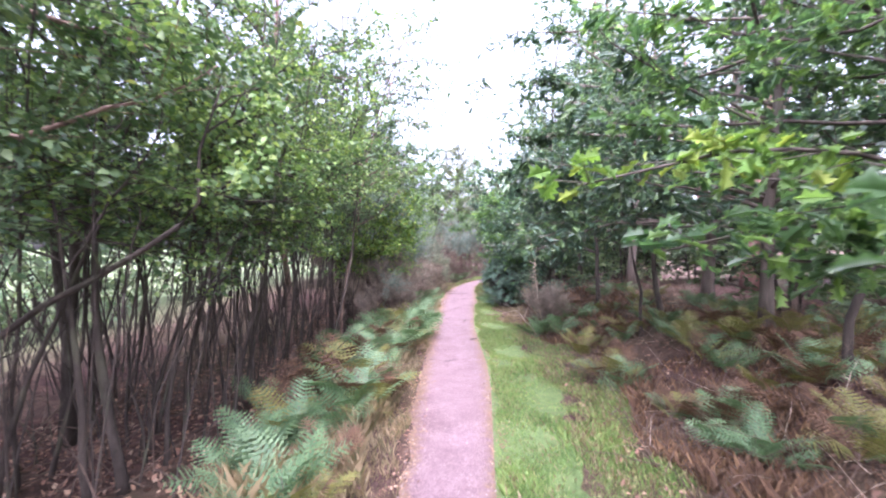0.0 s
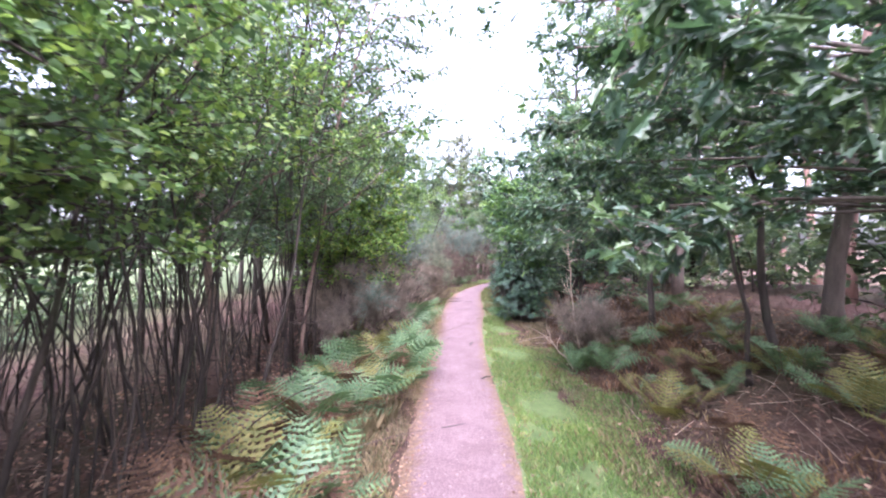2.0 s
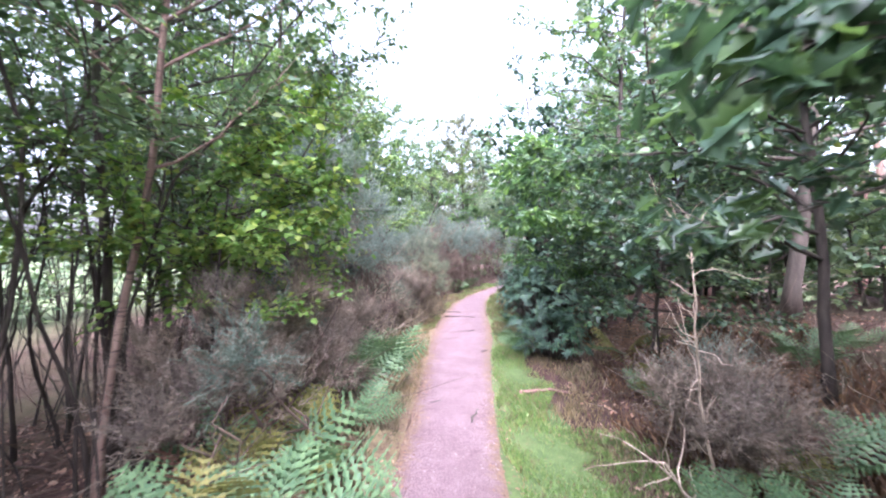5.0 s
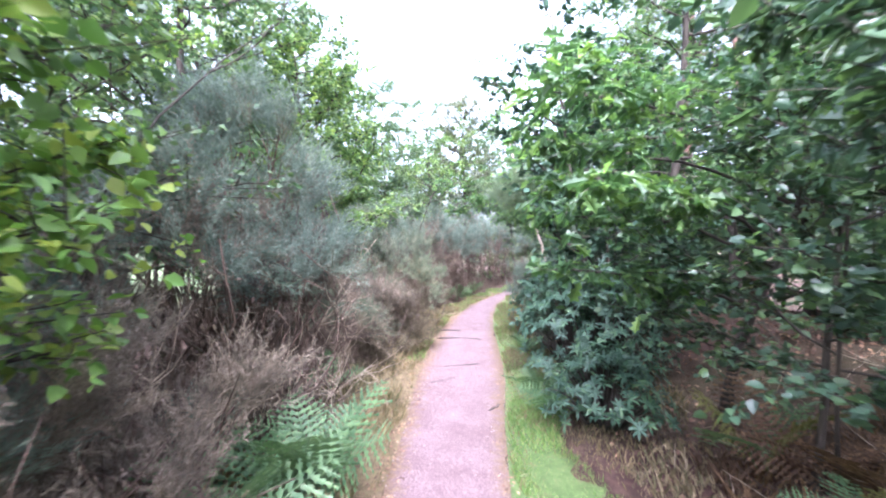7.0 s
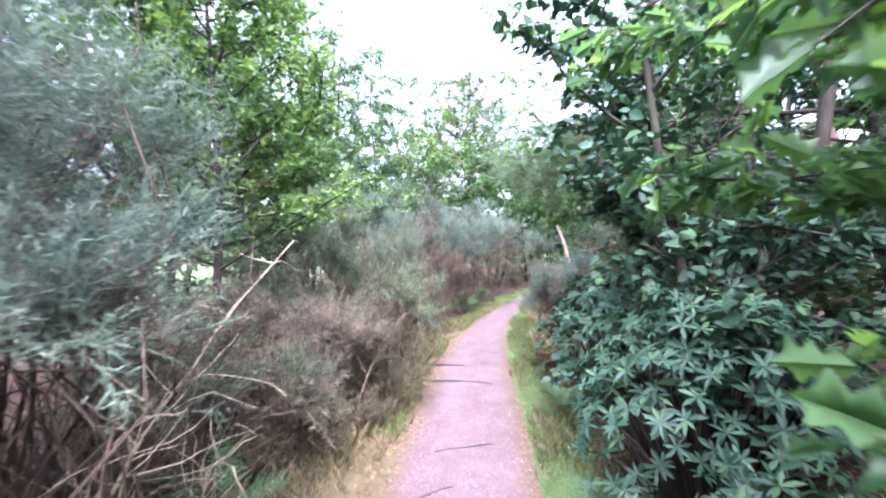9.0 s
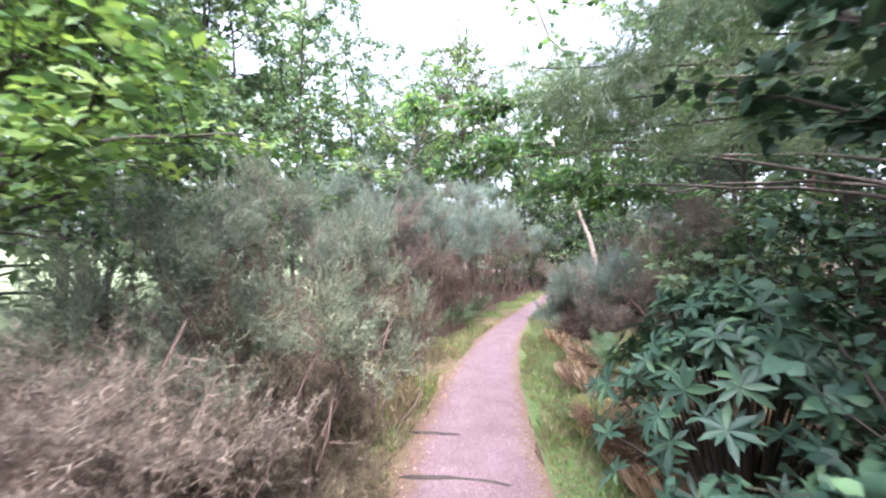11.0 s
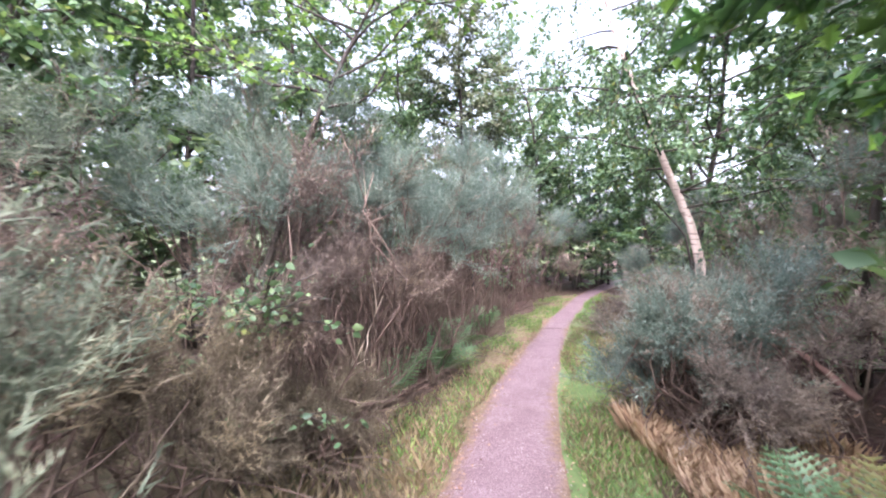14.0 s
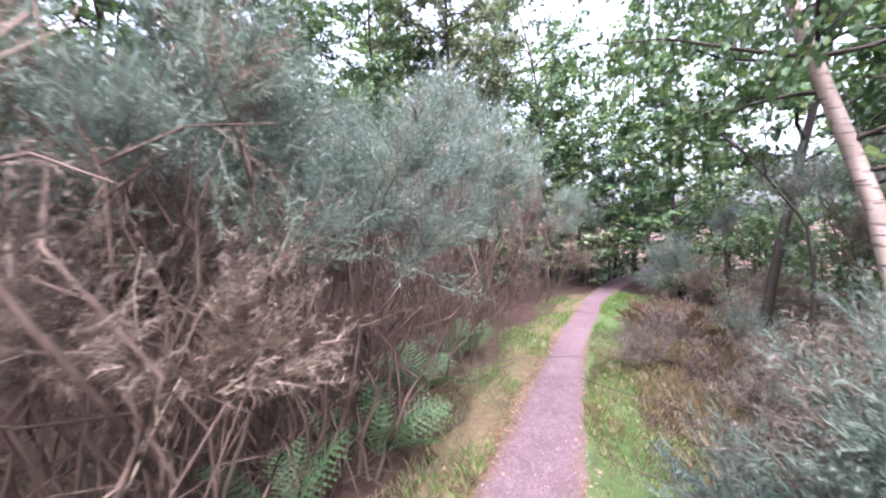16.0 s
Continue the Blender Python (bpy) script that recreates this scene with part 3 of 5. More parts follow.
def fern(at, seed, size, label, n=7, mats=(M_FERN,), tilt=0.9, name="bracken"):
    rng = np.random.default_rng(seed)
    ob = thing(name, Matrix.Translation(on_land(*at)), label, "fern", "bracken beside the path")
    for i in range(n):
        mat = mats[rng.integers(0, len(mats))]
        az = i * 360 / n + rng.uniform(-25, 25)
        fr = new("frond", FROND_MESH[(mat.name, int(rng.integers(0, 4)))])
        fr.parent = ob
        k = size * rng.uniform(0.75, 1.15)
        fr.matrix_basis = pose(0, 0, 0.03, 0, 0, az) @ pose(0, 0.03, 0, rng.uniform(32, 72) * tilt, rng.uniform(-25, 25), 0) @ Matrix.Scale(k, 4)
    return ob


# ---- ground and path ----
def axis_steps(lo, hi, step, far):
    near = np.arange(lo, hi + 1e-6, step)
    out = np.array([0.6, 1.5, 3, 6, 12, 25, 60, 140, 320, 700, 1500, 3000.0])
    return np.concatenate([lo - out[::-1], near, hi + out])


def build_ground():
    xs, ys = axis_steps(-8, 9, 0.22, 3000), axis_steps(-4, 34, 0.26, 3000)
    X, Y = np.meshgrid(xs, ys, indexing="ij")
    Z = land(X, Y)
    g = Geo()
    n, m = X.shape
    i, j = np.meshgrid(np.arange(n - 1), np.arange(m - 1), indexing="ij")
    a, b, c, d = i * m + j, (i + 1) * m + j, (i + 1) * m + j + 1, i * m + j + 1
    g.add(np.stack([X, Y, Z], -1).reshape(-1, 3), np.concatenate([np.stack([a, b, c], -1).reshape(-1, 3), np.stack([a, c, d], -1).reshape(-1, 3)]))
    ob = new("ground", g.mesh("ground", M_GROUND, True))
    tagged(ob, "brown woodland floor of soil and leaf litter", "ground", kind="structure")


def build_path():
    ys = np.arange(-5, 33, 0.08)
    rng = np.random.default_rng(3)
    rag = lambda: np.convolve(rng.normal(0, 0.06, len(ys) + 8), np.ones(13) / 13, "same")[:len(ys)] + 0.008 * np.sin(ys * 5.3 + rng.uniform(0, 6))
    L, R = left_edge(ys) + rag(), right_edge(ys) + rag()
    g = Geo()
    cols = 9
    u = np.linspace(0, 1, cols)
    X = L[:, None] + (R - L)[:, None] * u
    Y = ys[:, None] + 0 * u
    Z = 0.010 + 0.012 * np.sin(u * math.pi)[None] + 0.006 * np.sin(X * 9 + Y * 4) * np.sin(Y * 6) - 0.012 * ((u == 0) | (u == 1))[None]
    n, m = X.shape
    i, j = np.meshgrid(np.arange(n - 1), np.arange(m - 1), indexing="ij")
    a, b, c, d = i * m + j, i * m + j + 1, (i + 1) * m + j + 1, (i + 1) * m + j
    g.add(np.stack([X, Y, Z], -1).reshape(-1, 3), np.concatenate([np.stack([a, b, c], -1).reshape(-1, 3), np.stack([a, c, d], -1).reshape(-1, 3)]))
    me = g.mesh("path", M_PATH, True)
    me.attributes.new("across", "FLOAT", "POINT").data.foreach_set("value", np.tile(np.abs(2 * u - 1), n).astype(np.float32))
    tagged(new("path", me), "narrow pinkish gravel footpath winding through the scrub", "footpath", kind="structure")


def verge(name, label, side, y0, y1, width, mat, seed):
    """A thin uneven turf sheet beside the path."""
    ys = np.arange(y0, y1, 0.12)
    rng = np.random.default_rng(seed)
    w = np.interp(ys, [y for y, _ in width], [v for _, v in width]) * (1 + 0.10 * np.sin(ys * 1.3 + seed)) + rng.normal(0, 0.05, len(ys))
    u = np.linspace(0, 1, 9)
    e = right_edge(ys) - 0.04 if side > 0 else left_edge(ys) + 0.04
    X = e[:, None] + side * w[:, None] * u
    Y = ys[:, None] + 0 * u
    Z = land(X, Y) + 0.008 + 0.012 * np.sin(u * math.pi)[None] - 0.03 * (u == 1)[None]
    n, m = X.shape
    i, j = np.meshgrid(np.arange(n - 1), np.arange(m - 1), indexing="ij")
    a, b, c, d = i * m + j, i * m + j + 1, (i + 1) * m + j + 1, (i + 1) * m + j
    f = np.concatenate([np.stack([a, b, c], -1).reshape(-1, 3), np.stack([a, c, d], -1).reshape(-1, 3)])
    g = Geo()
    g.add(np.stack([X, Y, Z], -1).reshape(-1, 3), f if side > 0 else f[:, ::-1])
    tagged(new(name, g.mesh(name, mat, True)), label, "verge", kind="structure")


def turf_material(name, stops):
    m, nt, b = material(name, 0.9, 0.2)
    nt.links.new(ramp(nt, noise_tex(nt, 9.0, 8.0, 0.75), stops), b.inputs["Base Color"])
    bump(nt, b, noise_tex(nt, 60.0, 6.0, 0.8), 0.9, 0.02)
    return m


M_TURF = turf_material("turf", [(0.3, (0.06, 0.10, 0.036)), (0.55, (0.115, 0.17, 0.06)), (0.75, (0.19, 0.16, 0.09))])
M_DRY_TURF = turf_material("dry_turf", [(0.3, (0.09, 0.065, 0.045)), (0.55, (0.19, 0.145, 0.085)), (0.75, (0.19, 0.19, 0.085))])
build_ground()
build_path()
verge("verge", "green grass verge beside the gravel", 1, -4, 27, [(-4, 0.75), (8, 0.8), (11.5, 0.5), (15, 0.5), (18, 0.6), (27, 0.5)], M_TURF, 1)
verge("verge", "dry yellowish grass verge under the gorse", -1, 7, 27, [(7, 0.25), (12, 0.45), (16, 0.55), (27, 0.45)], M_DRY_TURF, 2)


def pebbles():
    rng = np.random.default_rng(8)
    n = 7500
    y = 1 + 23 * rng.uniform(0, 1, n) ** 0.9
    u = rng.uniform(0.02, 0.98, n)
    x = left_edge(y) + (right_edge(y) - left_edge(y)) * u
    tv = np.array([(1, 0, 0), (-1, 0, 0), (0, 1, 0), (0, -1, 0), (0, 0, 0.6), (0, 0, -0.4)], float)
    tf = np.array([(0, 2, 4), (2, 1, 4), (1, 3, 4), (3, 0, 4)])
    g = Geo()
    fw = rng.normal(0, 1, (n, 3)) * (1, 1, 0.2)
    g.scatter((tv, tf), np.stack([x, y, np.full(n, 0.022)], 1), fw, np.tile((0.1, 0, 1.0), (n, 1)), rng.uniform(0.003, 0.0085, n))
    m, nt, b = material("pebble", 0.8, 0.3)
    col = ramp(nt, nt.nodes.new("ShaderNodeNewGeometry").outputs["Random Per Island"], [(0, (0.12, 0.085, 0.085)), (0.6, (0.26, 0.2, 0.21)), (1, (0.38, 0.32, 0.32))])
    nt.links.new(col, b.inputs["Base Color"])
    tagged(new("pebbles", g.mesh("pebbles", m)), "small pink and pale pebbles on the path", "pebbles", kind="stuff")


def scatter_flat(name, label, category, tpl, mat, n, seed, place, size, lift=0.012, tilt=0.25):
    rng = np.random.default_rng(seed)
    x, y = place(rng, n)
    g = Geo()
    a = rng.uniform(0, 6.28, len(x))
    fw = np.stack([np.cos(a), np.sin(a), rng.normal(0, tilt, len(x))], 1)
    up = np.concatenate([rng.normal(0, tilt, (len(x), 2)), np.ones((len(x), 1))], 1)
    g.scatter(tpl, np.stack([x, y, land(x, y) + lift], 1), fw, up, rng.uniform(size[0], size[1], len(x)))
    tagged(new(name, g.mesh(name, mat)), label, category, kind="stuff")


def beside(lo, hi, y0, y1, side):
    """Places beside the path: lo to hi metres off its edge."""
    def place(rng, n):
        y = rng.uniform(y0, y1, n)
        d = lo + (hi - lo) * rng.uniform(0, 1, n)
        return (right_edge(y) + d if side > 0 else left_edge(y) - d), y
    return place


def path_litter(rng, n):
    y = rng.uniform(0.5, 24, n)
    u = np.where(rng.uniform(0, 1, n) < 0.75, rng.normal(0, 0.1, n), rng.normal(1, 0.07, n))
    return left_edge(y) + (right_edge(y) - left_edge(y)) * u, y


pebbles()
scatter_flat("path_leaves", "fallen brown leaves and crumbs along the path edges", "leaf litter", LEAF, M_LITTER, 6000, 11, path_litter, (0.012, 0.04), 0.024)
scatter_flat("leaf_litter", "fallen brown leaves under the thicket", "leaf litter", LEAF, M_LITTER, 12000, 12, beside(0.3, 4.0, -1, 12, -1), (0.03, 0.075), 0.02, 0.5)
scatter_flat("leaf_litter", "fallen brown leaves on the dark bank", "leaf litter", LEAF, M_LITTER, 13000, 13, beside(0.8, 5.5, 1, 20, 1), (0.03, 0.07), 0.02, 0.5)


def grass(name, label, mat, n, seed, y0, y1, side, lo, hi, tall, clump=1.0):
    """Grass blades in tufts: each blade two bent triangles."""
    rng = np.random.default_rng(seed)
    tv = np.array([(-0.05, 0, 0), (0.05, 0, 0), (0.03, 0.10, 0.55), (0.0, 0.42, 0.95)], float)
    tf = np.array([(0, 1, 2), (0, 2, 3)])
    y = rng.uniform(y0, y1, n)
    d = lo + (hi - lo) * rng.uniform(0, 1, n) ** 1.3
    x = right_edge(y) + d if side > 0 else left_edge(y) - d
    x, y = x + 0.12 * np.sin(y * 3.1), y
    dens = np.sin(x * 7.3 + 1.7 * np.sin(y * 2.9)) * np.sin(y * 5.1 + x * 2)
    k = dens > rng.uniform(-1.6, 0.4, n) * clump
    x, y = x[k], y[k]
    e = (x - left_edge(y)) * (right_edge(y) - x)
    k = e < 0.01
    x, y = x[k], y[k]
    a = rng.uniform(0, 6.28, len(x))
    fw = np.stack([np.cos(a), np.sin(a), 0 * a], 1)
    up = np.concatenate([rng.normal(0, 0.3, (len(x), 2)), np.ones((len(x), 1))], 1)
    g = Geo()
    h = tall * rng.uniform(0.4, 1.2, len(x)) * (0.75 + 0.4 * np.sin(x * 4) * np.sin(y * 3))
    g.scatter((tv, tf), np.stack([x, y, land(x, y) - 0.005], 1), fw, up, h)
    tagged(new(name, g.mesh(name, mat)), label, "grass", kind="stuff")


grass("grass", "short bright green grass on the path's verge", M_GRASS, 84000, 21, 0.8, 9.5, 1, -0.05, 1.3, 0.085, 0.55)
grass("grass", "short green grass on the narrow verge", M_GRASS, 26000, 22, 9.5, 15.5, 1, -0.06, 0.55, 0.085)
grass("grass", "green and yellow grass beside the bend of the path", M_GRASS, 30000, 23, 15.5, 27, 1, -0.04, 0.7, 0.10)
grass("grass", "tufty green grass under the gorse hedge", M_GRASS, 16000, 24, 14, 27, -1, -0.04, 0.6, 0.10)
grass("dry_grass", "dry straw-coloured grass beside the gravel", M_DRY_GRASS, 26000, 25, 6, 22, -1, -0.06, 0.65, 0.10)
grass("dry_grass", "dry yellow grass at the foot of the bank", M_DRY_GRASS, 13000, 26, 1, 15, 1, 0.75, 1.7, 0.11)
grass("dry_grass", "dry yellow grass and straw beside the bend", M_DRY_GRASS, 34000, 27, 12.5, 24, 1, -0.02, 1.1, 0.11)
grass("dry_grass", "dry blades and straw mixed into the green verge", M_DRY_GRASS, 14000, 29, 0.8, 15, 1, -0.06, 1.1, 0.09)
grass("dry_grass", "brown straw and dead stalks among the bracken", M_DRY_GRASS, 9000, 30, 2, 11, -1, 0.25, 1.2, 0.3)
grass("dry_grass", "tall dry grass and dead stalks under the gorse", M_DRY_GRASS, 12000, 31, 15.3, 26, 1, 0.6, 1.9, 0.2)
grass("dry_grass", "tussocks of dry grass at the foot of the gorse", M_DRY_GRASS, 8000, 45, 11.5, 19, -1, 0.2, 1.2, 0.2)
grass("dead_bracken", "collapsed pinkish brown dead bracken beside the grass", M_DRY_BRACKEN, 34000, 46, 14.9, 19.5, 1, 0.55, 1.9, 0.26)
grass("dead_bracken", "brown dead bracken stalks and litter on the bank", M_FERN_BROWN, 11000, 47, 1.5, 5.2, 1, 1.3, 4.2, 0.2)
grass("dead_bracken", "brown dead bracken stalks on the dark bank", M_FERN_BROWN, 6000, 48, 6.8, 11, 1, 1.2, 3.4, 0.2)
grass("dry_grass", "sparse dry grass along the path's edge", M_DRY_GRASS, 9000, 28, 0.5, 7, -1, -0.05, 0.3, 0.08)


def sticks(name, label, n, seed, place, lo, hi, r, mat, lift=0.03, steep=0.12):
    rng = np.random.default_rng(seed)
    g = Geo()
    x, y = place(rng, n)
    for i in range(n):
        a = rng.uniform(0, 6.28)
        ln = rng.uniform(lo, hi)
        w = (math.cos(a), math.sin(a), steep if steep > 2 else abs(rng.normal(0, steep)))
        p = line(rng, (x[i], y[i], float(land(x[i], y[i])) + lift), w, ln, 5, -0.03, 0.12)
        g.tube(p, r * rng.uniform(0.5, 1.3) * np.linspace(1, 0.4, 5), 3)
    tagged(new(name, g.mesh(name, mat)), label, "twigs", kind="stuff")


sticks("fallen_twigs", "fallen twigs and brushwood under the thicket", 420, 31, beside(0.5, 4.2, 0, 11, -1), 0.3, 1.3, 0.007, M_TWIG)
sticks("fallen_twigs", "pale dead twigs tangled in the bracken on the bank", 300, 32, beside(1.1, 3.4, 0.5, 12, 1), 0.15, 0.55, 0.0035, M_DEADWOOD, 0.05, 0.5)
sticks("bramble_tangle", "tangle of brown bramble stems on the bank", 2600, 35, beside(1.1, 5.6, 0.5, 12, 1), 0.2, 0.75, 0.004, M_TWIG, 0.05, 0.9)
sticks("brushwood", "tangle of thin dark brushwood stems in the thicket", 450, 36, beside(1.3, 6.0, -0.5, 12, -1), 0.5, 1.6, 0.006, M_TWIG, 0.0, 1.4)
sticks("thicket_stems", "dense thin dark stems standing in the thicket", 520, 39, beside(1.4, 6.5, -0.5, 12.5, -1), 1.5, 3.0, 0.0085, M_BARK, -0.05, 6.0)
sticks("fallen_twigs", "dry tangled twigs under the gorse beside the bend", 420, 33, beside(0.7, 2.6, 15, 23, 1), 0.25, 0.9, 0.006, M_TWIG, 0.06, 0.55)
sticks("fallen_twigs", "dry twigs at the foot of the gorse hedge", 420, 34, beside(0.45, 1.7, 9, 23, -1), 0.25, 0.9, 0.006, M_TWIG, 0.05, 0.55)


def root(at, to, r, seed):
    rng = np.random.default_rng(seed)
    a, b = np.array((*at, 0.018)), np.array((*to, 0.018))
    s = np.linspace(0, 1, 9)[:, None]
    p = a + (b - a) * s + np.cumsum(rng.normal(0, 0.012, (9, 3)) * (1, 1, 0.15), 0)
    p[0, 2] = p[-1, 2] = 0.0
    g = Geo()
    g.tube(p, r * np.array([0.5, 0.8, 1, 1, 0.9, 0.9, 0.8, 0.6, 0.3]), 6)
    tagged(new("tree_root", g.mesh("tree_root", M_BARK, True)), "thin dark tree root crossing the gravel path", "root", "roots across the path")


for k, (a, b, r) in enumerate([((0.02, 10.1), (0.42, 10.2), 0.014), ((0.45, 9.55), (0.52, 10.0), 0.012), ((0.45, 7.75), (0.62, 7.85), 0.012), ((0.1, 15.6), (0.95, 15.5), 0.02),
                               ((0.0, 16.3), (0.6, 16.2), 0.014), ((0.2, 13.75), (0.85, 13.95), 0.014), ((0.72, 12.2), (0.86, 12.45), 0.013), ((0.1, 13.1), (0.5, 13.25), 0.012), ((-0.05, 6.2), (0.2, 6.3), 0.01)]):
    root(a, b, r, 40 + k)

# ---- thicket beside the first stretch ----
SHRUB = "many-stemmed thin woodland shrub with small green leaves"
rng = random.Random(5)
thicket = [(-2.3, 4.6), (-3.2, 2.9), (-2.7, 6.4), (-3.9, 5.0), (-3.4, 7.8), (-2.2, 8.6), (-4.8, 3.4), (-5.0, 7.0), (-4.4, 9.6), (-2.9, 10.6), (-6.2, 5.2), (-4.2, 0.8), (-1.95, 5.6), (-2.6, 3.6), (-3.3, 9.2), (-5.4, 2.0), (-4.0, 6.3), (-2.2, 9.9)]
for i, (x, y) in enumerate(thicket):
    tree("shrub", (x, y), 100 + i, rng.uniform(4.6, 6.6), 0.021, 1.9, 1.3, 36, 12, 22, LEAF, 0.06 if x > -3.5 else 0.08, M_HAZEL_LEAF if i % 3 == 0 else M_BIRCH_LEAF, M_BARK, SHRUB, "shrub", "thicket stems",
         stems=8, twig_len=0.5, crook=0.1, sides=5)
# taller birches over it
TALL = "slender birch with fine light green leaves"
for i, (x, y, h) in enumerate([(-2.6, 7.1, 8), (-2.9, 12.7, 8.5), (-4.2, 12.4, 9), (-5.5, 10, 9), (-2.6, 1.9, 7), (-6.5, 3, 9), (-3.2, 15.2, 7.5), (-5, 13.5, 9), (-3.4, 18.3, 7), (-3.0, 22.0, 7.5), (-2.2, 24.6, 7.5), (-2.7, 19.6, 7), (-1.1, 26.0, 6.5), (4.3, 22.6, 6.5), (5.0, 20.6, 7.5), (-0.6, 27.6, 8.5), (2.3, 30.0, 8.5), (3.4, 28.6, 7.5), (-4.4, 2.4, 8), (-3.6, 4.1, 7.5), (-5.2, 5.9, 9)]):
    tree("birch_tree", (x, y), 140 + i, h, 0.06, 1.9, 2.0, 32, 15, 40 if y < 14 else 34, LEAF, 0.068 if y < 14 else 0.085, M_BIRCH_LEAF, M_BARK_BIRCH if i in (0, 4) else M_BARK, TALL, "tree", "birches", droop=0.6, twig_len=0.6)
tree("birch_tree", (-2.35, 8.9), 164, 7.6, 0.04, 3.0, 2.5, 16, 11, 14, LEAF, 0.06, M_BIRCH_LEAF, M_BARK, "slender birch with hanging sprays of small leaves over the path", "tree", "birches", droop=0.7, twig_len=0.6, toward=0.0,
     boughs=[(-0.6, 8.5, 3.6), (-0.4, 8.0, 4.3), (-0.8, 9.5, 3.2), (-0.2, 9.2, 4.8), (-0.9, 7.6, 3.9), (0.1, 8.8, 5.4)], bough_twigs=34)
tree("birch_tree", (3.15, 13.9), 165, 9.0, 0.07, 4.3, 1.9, 30, 12, 16, LEAF, 0.1, M_BIRCH_LEAF, M_BARK, TALL, "tree", "birches", droop=0.6, twig_len=0.6)
# leafy boughs that lean out towards the path
tree("hazel_shrub", (-1.9, 3.1), 160, 3.7, 0.04, 1.65, 1.2, 38, 12, 26, OVATE, 0.046, M_HAZEL_LEAF, M_BARK, "leafy hazel shrub with rounded green leaves reaching over the bracken", "shrub", stems=3, twig_len=0.45, toward=0.2,
     boughs=[(-0.95, 2.25, 2.1), (-1.0, 2.6, 2.5), (-1.15, 3.6, 2.2), (-0.9, 4.0, 2.6), (-1.3, 4.5, 1.6), (-1.25, 3.9, 1.9), (-1.5, 2.3, 2.8), (-1.2, 3.2, 3.0), (-1.35, 4.9, 2.2)])
tree("hazel_shrub", (-1.75, 8.9), 161, 3.2, 0.03, 1.2, 1.5, 33, 12, 26, OVATE, 0.056, M_BRIGHT_LEAF, M_BARK, "young hazel with bright yellow-green leaves beside the gorse", "shrub", stems=3, twig_len=0.4, toward=-0.2,
     boughs=[(-0.6, 9.05, 1.7), (-0.65, 8.8, 2.1), (-0.75, 8.5, 2.45), (-0.8, 9.3, 1.95), (-0.7, 8.6, 1.8), (-0.8, 8.9, 2.8)])
tree("young_oak", (-1.75, 14.0), 162, 5.2, 0.05, 1.5, 1.6, 44, 16, 34, LEAF, 0.066, M_HAZEL_LEAF, M_BARK, "young bright green tree standing behind the gorse", "tree", twig_len=0.5, boughs=[(-1.0, 14.6, 2.4), (-1.2, 15.2, 2.7), (-0.95, 14.5, 2.9)])
tree("birch_tree", (-2.0, 8.3), 163, 6.5, 0.034, 2.2, 1.3, 22, 10, 20, LEAF, 0.075, M_BIRCH_LEAF, M_BARK_BIRCH, "slim birch with pinkish peeling bark beside the bracken", "tree", "birches", droop=0.6, crook=0.05)

tree("young_oak", (-1.02, 19.1), 166, 5.4, 0.036, 2.75, 1.2, 26, 11, 20, LEAF, 0.062, M_HAZEL_LEAF, M_BARK, "young dark-stemmed tree leaning over the gorse hedge", "tree", lean=(0.14, 0.0), twig_len=0.45, crook=0.06)

# ---- oaks and dark bushes on the bank ----
OAK_LABEL = "spreading oak with dark green lobed leaves over the path"
tree("oak_tree", (4.0, 5.3), 200, 7.0, 0.085, 1.6, 3.3, 40, 18, 15, OAK, 0.11, M_OAK_LEAF, M_BARK_OAK, OAK_LABEL, "tree", "oaks", toward=3.0, twig_len=0.5,
     boughs=[(0.8, 3.7, 2.4), (0.8, 6.4, 2.0), (1.0, 4.5, 1.65), (2.0, 6.8, 2.1), (1.3, 5.6, 2.6), (0.9, 5.2, 3.0), (1.7, 4.4, 2.2), (1.2, 6.9, 2.6), (1.0, 6.2, 2.8), (1.5, 7.4, 2.4), (1.3, 7.3, 1.7), (1.7, 6.5, 1.8), (1.3, 4.2, 3.0), (2.2, 5.2, 2.7), (2.4, 4.4, 2.1), (1.2, 5.0, 3.6), (1.6, 3.6, 3.2), (1.5, 6.4, 3.4)])
tree("oak_tree", (4.5, 7.3), 221, 6.6, 0.11, 1.7, 2.8, 40, 18, 20, OVATE, 0.115, M_OAK_LEAF, M_BARK_OAK, OAK_LABEL, "tree", "oaks", toward=3.1, twig_len=0.5)
tree("oak_tree", (5.2, 11.9), 201, 7.5, 0.12, 1.6, 2.9, 36, 16, 16, OVATE, 0.1, M_OAK_LEAF, M_BARK_OAK, OAK_LABEL, "tree", "oaks", toward=3.2, twig_len=0.5)
tree("oak_tree", (4.8, 17.0), 202, 6.0, 0.10, 2.9, 4.2, 34, 16, 14, OVATE, 0.09, M_OAK_FRESH, M_BARK_OAK, OAK_LABEL, "tree", "oaks", toward=3.3, twig_len=0.5)
tree("holly_bush", (2.6, 13.4), 204, 4.6, 0.05, 0.6, 1.5, 60, 12, 20, OVATE, 0.085, M_RHODO_LEAF, M_BARK, "dense dark glossy evergreen bush above the verge", "shrub", stems=3, twig_len=0.4)
tree("oak_sapling", (2.4, 10.7), 205, 4.4, 0.026, 0.7, 1.2, 54, 12, 20, OVATE, 0.062, M_OAK_LEAF, M_BARK, "bushy young oak with low lobed leaves on the bank", "shrub", stems=2, twig_len=0.4)
